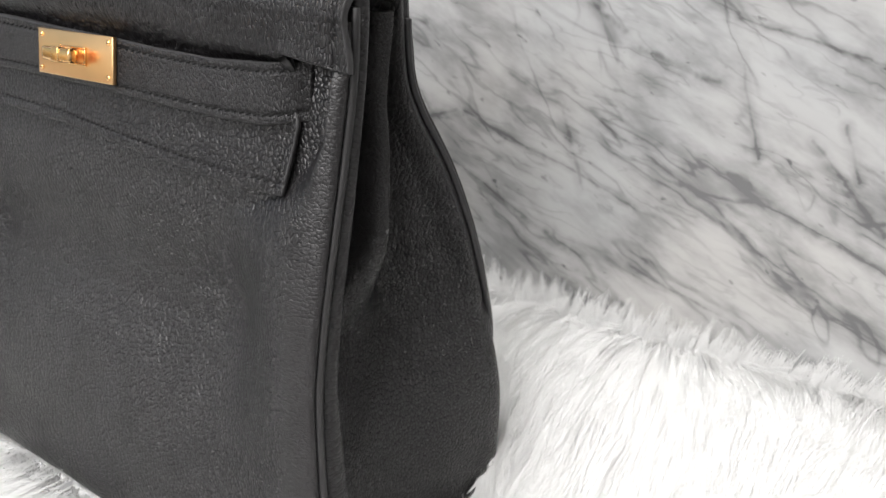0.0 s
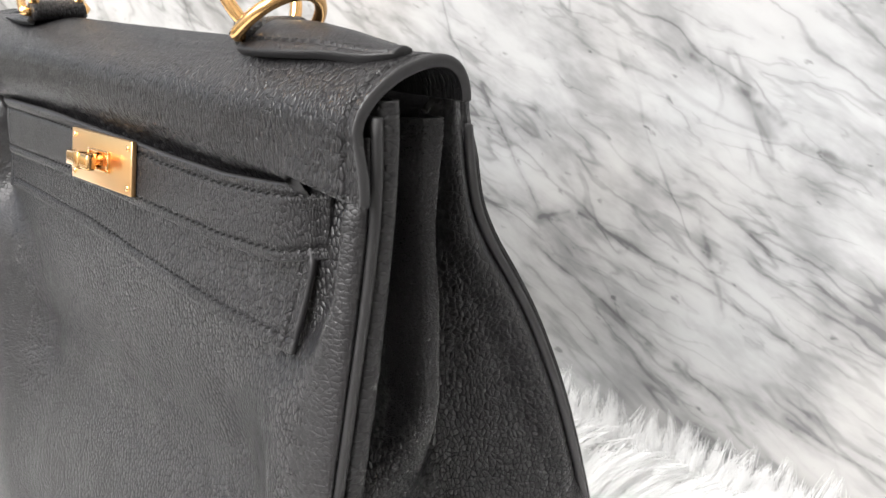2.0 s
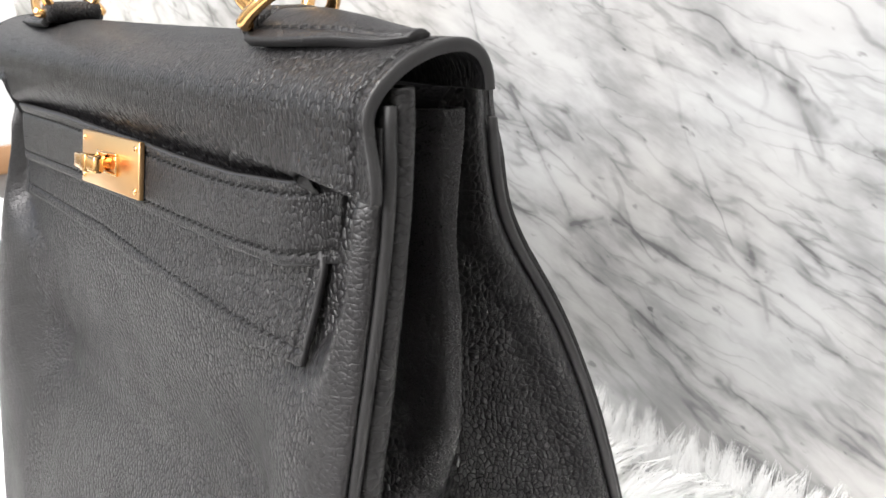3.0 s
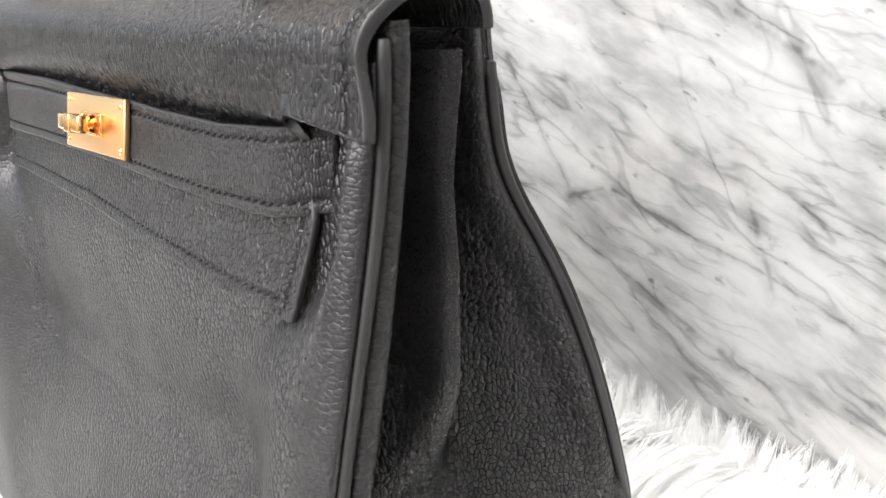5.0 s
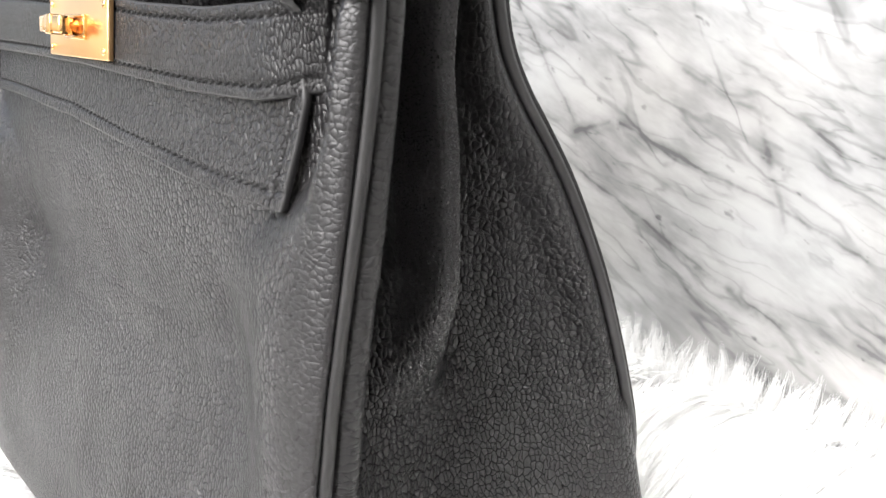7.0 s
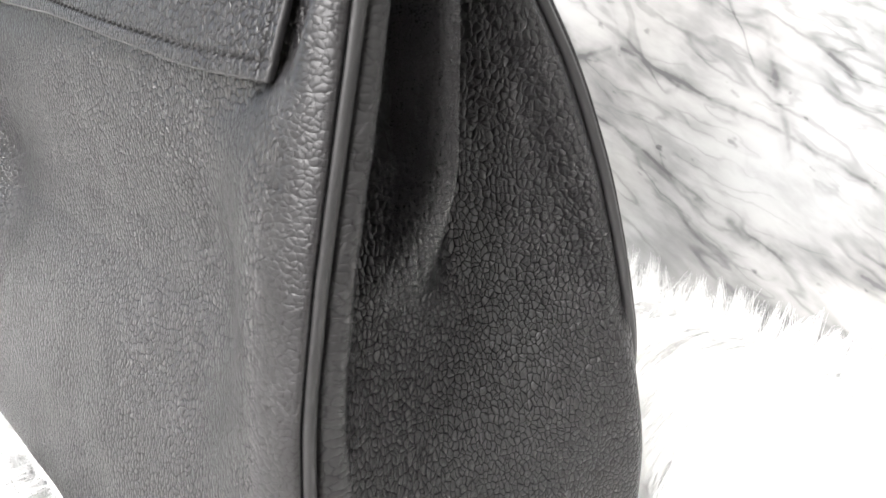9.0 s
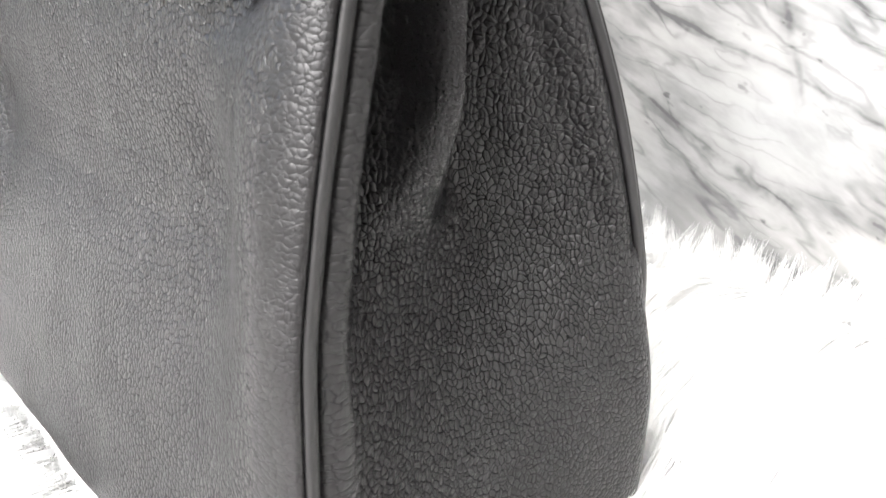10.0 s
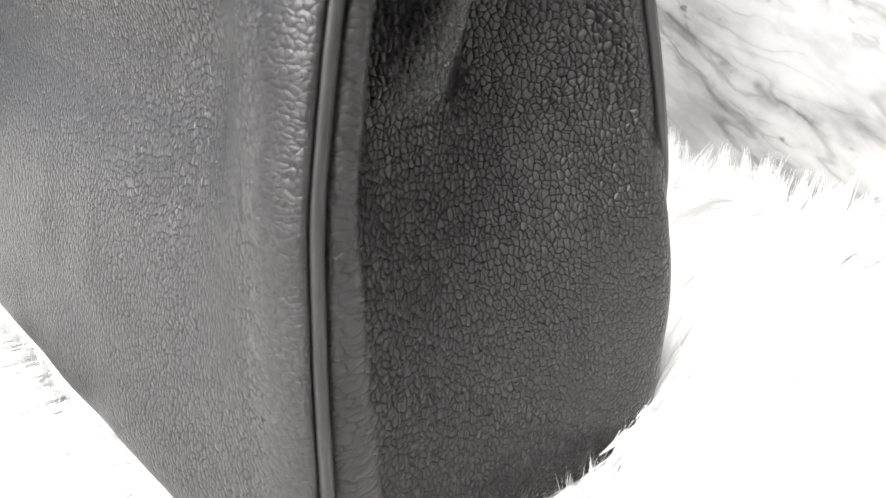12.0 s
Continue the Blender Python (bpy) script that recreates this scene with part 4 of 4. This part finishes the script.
def strands(name, verts, faces):
    """One mesh of blades, of four and three corners."""
    verts, faces = np.concatenate(verts), np.concatenate(faces)
    tri = faces[:, 2] == faces[:, 3]
    loops = np.concatenate([faces[~tri].ravel(), faces[tri][:, :3].ravel()])
    starts = np.concatenate([np.arange((~tri).sum()) * 4, (~tri).sum() * 4 + np.arange(tri.sum()) * 3])
    me = bpy.data.meshes.new(name)
    me.vertices.add(len(verts))
    me.vertices.foreach_set("co", verts.astype(np.float32).ravel())
    me.loops.add(len(loops))
    me.loops.foreach_set("vertex_index", loops.astype(np.int32))
    me.polygons.add(len(starts))
    me.polygons.foreach_set("loop_start", starts.astype(np.int32))
    me.update(calc_edges=True)
    me.validate()
    me.shade_smooth()
    me.materials.append(M_FUR)
    ob = new(name, me)
    ob.parent = rug
    ob["kind"] = "stuff"
    return ob


def fur(name, areas, seed, wide=1.0):
    """Clumped tapered strands, each a narrow bent blade."""
    rnd = np.random.default_rng(seed)
    verts, faces, base = [], [], 0
    for ax0, ax1, ay0, ay1, step, per in areas:
        count = int((ax1 - ax0) * (ay1 - ay0) / step ** 2)
        cx, cy = rnd.uniform(ax0, ax1, count), rnd.uniform(ay0, ay1, count)
        for x, y in zip(cx, cy):
            limit = 0.158 + 0.091 * x
            if y > limit or off_rug(x, y) or (-0.139 < x < 0.139 and -0.054 < y < 0.052):
                continue
            z = rug_z(x, y)
            flow = 0.55 * noise.noise((x * 11, y * 11, 5)) + rnd.normal(0, 0.08)
            tilt = 1.36 + 0.14 * noise.noise((x * 17, y * 17, 9)) + rnd.normal(0, 0.1)
            # the pile lies along the slope of the rug
            tilt += 0.9 * math.atan((rug_z(x, y + 0.01) - rug_z(x, y - 0.01)) / 0.02)
            tilt *= 0.93 + 0.07 * smooth(0.0, 0.04, limit - y)
            way = np.array([math.cos(-1.45 + flow), math.sin(-1.45 + flow)])
            size = rnd.uniform(0.038, 0.058)
            tip = np.array([x + way[0] * math.sin(tilt) * size, y + way[1] * math.sin(tilt) * size, z + size * math.cos(tilt)])
            n = per
            root = np.stack([x + rnd.normal(0, step * 0.8, n), y + rnd.normal(0, step * 0.8, n), np.full(n, z - 0.003)], 1)
            end = tip + rnd.normal(0, 0.0016, (n, 3)) + (root - [x, y, z]) * 0.7
            end[:, 2] -= np.abs(rnd.normal(0, 0.003, n))
            end[:, 1] = np.minimum(end[:, 1], limit + 0.0015)
            sag = np.stack([np.full(n, way[0] * 0.006), np.full(n, way[1] * 0.006), np.full(n, -0.006)], 1) * smooth(0.0, 0.02, limit - y)
            a = rnd.uniform(0, math.pi, n)
            wv = np.stack([np.cos(a), np.sin(a), np.zeros(n)], 1) * (rnd.uniform(0.00016, 0.00036, n) * wide)[:, None]
            m1, m2 = root + (end - root) * 0.38 - sag, root + (end - root) * 0.74 - sag * 0.6
            block = np.stack([root - wv, root + wv, m1 - wv, m1 + wv, m2 - wv * 0.7, m2 + wv * 0.7, end], 1).reshape(-1, 3)
            # the bag pushes strands aside
            inside = (np.abs(block[:, 0]) < 0.146) & (block[:, 1] > -0.066) & (block[:, 1] < 0.061) & (block[:, 2] > -0.03)
            loose = np.repeat(rnd.uniform(0.0, 0.008, n), 7)
            if x > 0.12:
                aside = inside & (np.abs(block[:, 1]) < 0.058)
                block[aside, 0] = 0.1470 + loose[aside]
            if y < -0.05:
                aside = inside & (block[:, 1] < 0)
                block[aside, 1] = -0.0670 - loose[aside]
            if y > 0.05:
                block[inside & (block[:, 1] > 0), 1] = 0.0615
            verts.append(block)
            f = np.array([[0, 1, 3, 2], [2, 3, 5, 4], [4, 5, 6, 6]])
            faces.append((f[None] + (base + 7 * np.arange(n))[:, None, None]).reshape(-1, 4))
            base += 7 * n
    return strands(name, verts, faces)


def tuft(rnd, foot, tip, n, spread, limit):
    """Fine straight hairs from round a foot that meet in a point, none behind the wall."""
    root = np.array(foot) + rnd.normal(0, spread, (n, 3)) * [1, 0.9, 0]
    root[:, 1] = np.minimum(root[:, 1], limit)
    end = np.array(tip) + rnd.normal(0, 0.0009, (n, 3)) - np.abs(rnd.normal(0, 0.25, (n, 1))) * (np.array(tip) - root) * 0.7
    end[:, 1] = np.minimum(end[:, 1], limit + 0.0012)
    bow = rnd.normal(0, 0.0006, (n, 3))
    a = rnd.uniform(0, math.pi, n)
    wv = np.stack([np.cos(a), np.sin(a) * 0.4, np.zeros(n)], 1) * rnd.uniform(0.00010, 0.00026, n)[:, None]
    m1, m2 = root + (end - root) * 0.4 + bow, root + (end - root) * 0.75 + bow * 0.8
    return np.stack([root - wv, root + wv, m1 - wv, m1 + wv, m2 - wv * 0.6, m2 + wv * 0.6, end], 1).reshape(-1, 3)


def tufts(name, blocks):
    f = np.array([[0, 1, 3, 2], [2, 3, 5, 4], [4, 5, 6, 6]])
    faces, base = [], 0
    for block in blocks:
        n = len(block) // 7
        faces.append((f[None] + (base + 7 * np.arange(n))[:, None, None]).reshape(-1, 4))
        base += 7 * n
    return strands(name, blocks, faces)


def wall_fringe(x0, x1, step, seed):
    """Tufts along the wall, upright at one end and leaning over at the other."""
    rnd, blocks = np.random.default_rng(seed), []
    for x in np.arange(x0, x1, step):
        x += rnd.normal(0, step * 0.5)
        limit = 0.158 + 0.091 * x
        y = limit - rnd.uniform(0.002, 0.020)
        z = rug_z(x, y)
        lean = 0.08 + 1.7 * max(0.0, x - 0.04) + 0.30 * noise.noise((x * 30, 2.0, 6.0)) + rnd.normal(0, 0.16)
        size = rnd.uniform(0.010, 0.021)
        tip = (x + math.sin(lean) * size, min(limit, y + rnd.uniform(-0.002, 0.004)), z + math.cos(lean) * size)
        blocks.append(tuft(rnd, (x, y, z - 0.006), tip, 24, 0.0022, limit))
    return blocks


def base_fringe(seed):
    """Loose hairs that lean against the foot of the bag's end."""
    rnd, blocks = np.random.default_rng(seed), []
    for y in np.arange(-0.055, 0.05, 0.0022):
        x = 0.154 + rnd.uniform(0.0, 0.008)
        y += rnd.normal(0, 0.002)
        size = rnd.uniform(0.010, 0.020)
        tip = (max(0.1485, x - rnd.uniform(0.002, 0.006)), y + size * rnd.uniform(-0.1, 0.7), -0.020 + size)
        blocks.append(tuft(rnd, (x, y, -0.024), tip, 16, 0.0018, 0.1))
    return blocks


fur("fur", [(0.10, 0.34, -0.07, 0.20, 0.0032, 24), (-0.30, 0.16, -0.17, -0.05, 0.0042, 18)], 4)
fur("outer_fur", [(0.34, 0.42, -0.08, 0.22, 0.012, 14), (-1.4, -0.6, -0.34, 0.1, 0.02, 14), (-0.6, 0.10, 0.05, 0.17, 0.009, 16), (-0.6, -0.3, -0.34, 0.05, 0.010, 14),
                  (-0.3, 0.16, -0.34, -0.17, 0.009, 14), (0.16, 0.34, -0.34, -0.07, 0.009, 14)], 5, 2.0)
tufts("fur_fringe", wall_fringe(-0.12, 0.36, 0.0007, 8))


def front_fringe(seed):
    """Soft tufts that spread away from the foot of the bag's front."""
    rnd, blocks = np.random.default_rng(seed), []
    for x in np.arange(-0.16, 0.15, 0.0016):
        for near, far in ((0.066, 0.074), (0.074, 0.092), (0.088, 0.112)):
            y = -rnd.uniform(near, far)
            z, size = rug_z(x, y), rnd.uniform(0.016, 0.028)
            tip = (x - size * rnd.uniform(0.0, 0.5), y - size * rnd.uniform(0.6, 0.95), z + size * rnd.uniform(0.30, 0.45))
            blocks.append(tuft(rnd, (x, y, z - 0.002), tip, 18, 0.0022, -0.066))
    return blocks


tufts("fur_tufts", base_fringe(12) + front_fringe(13))
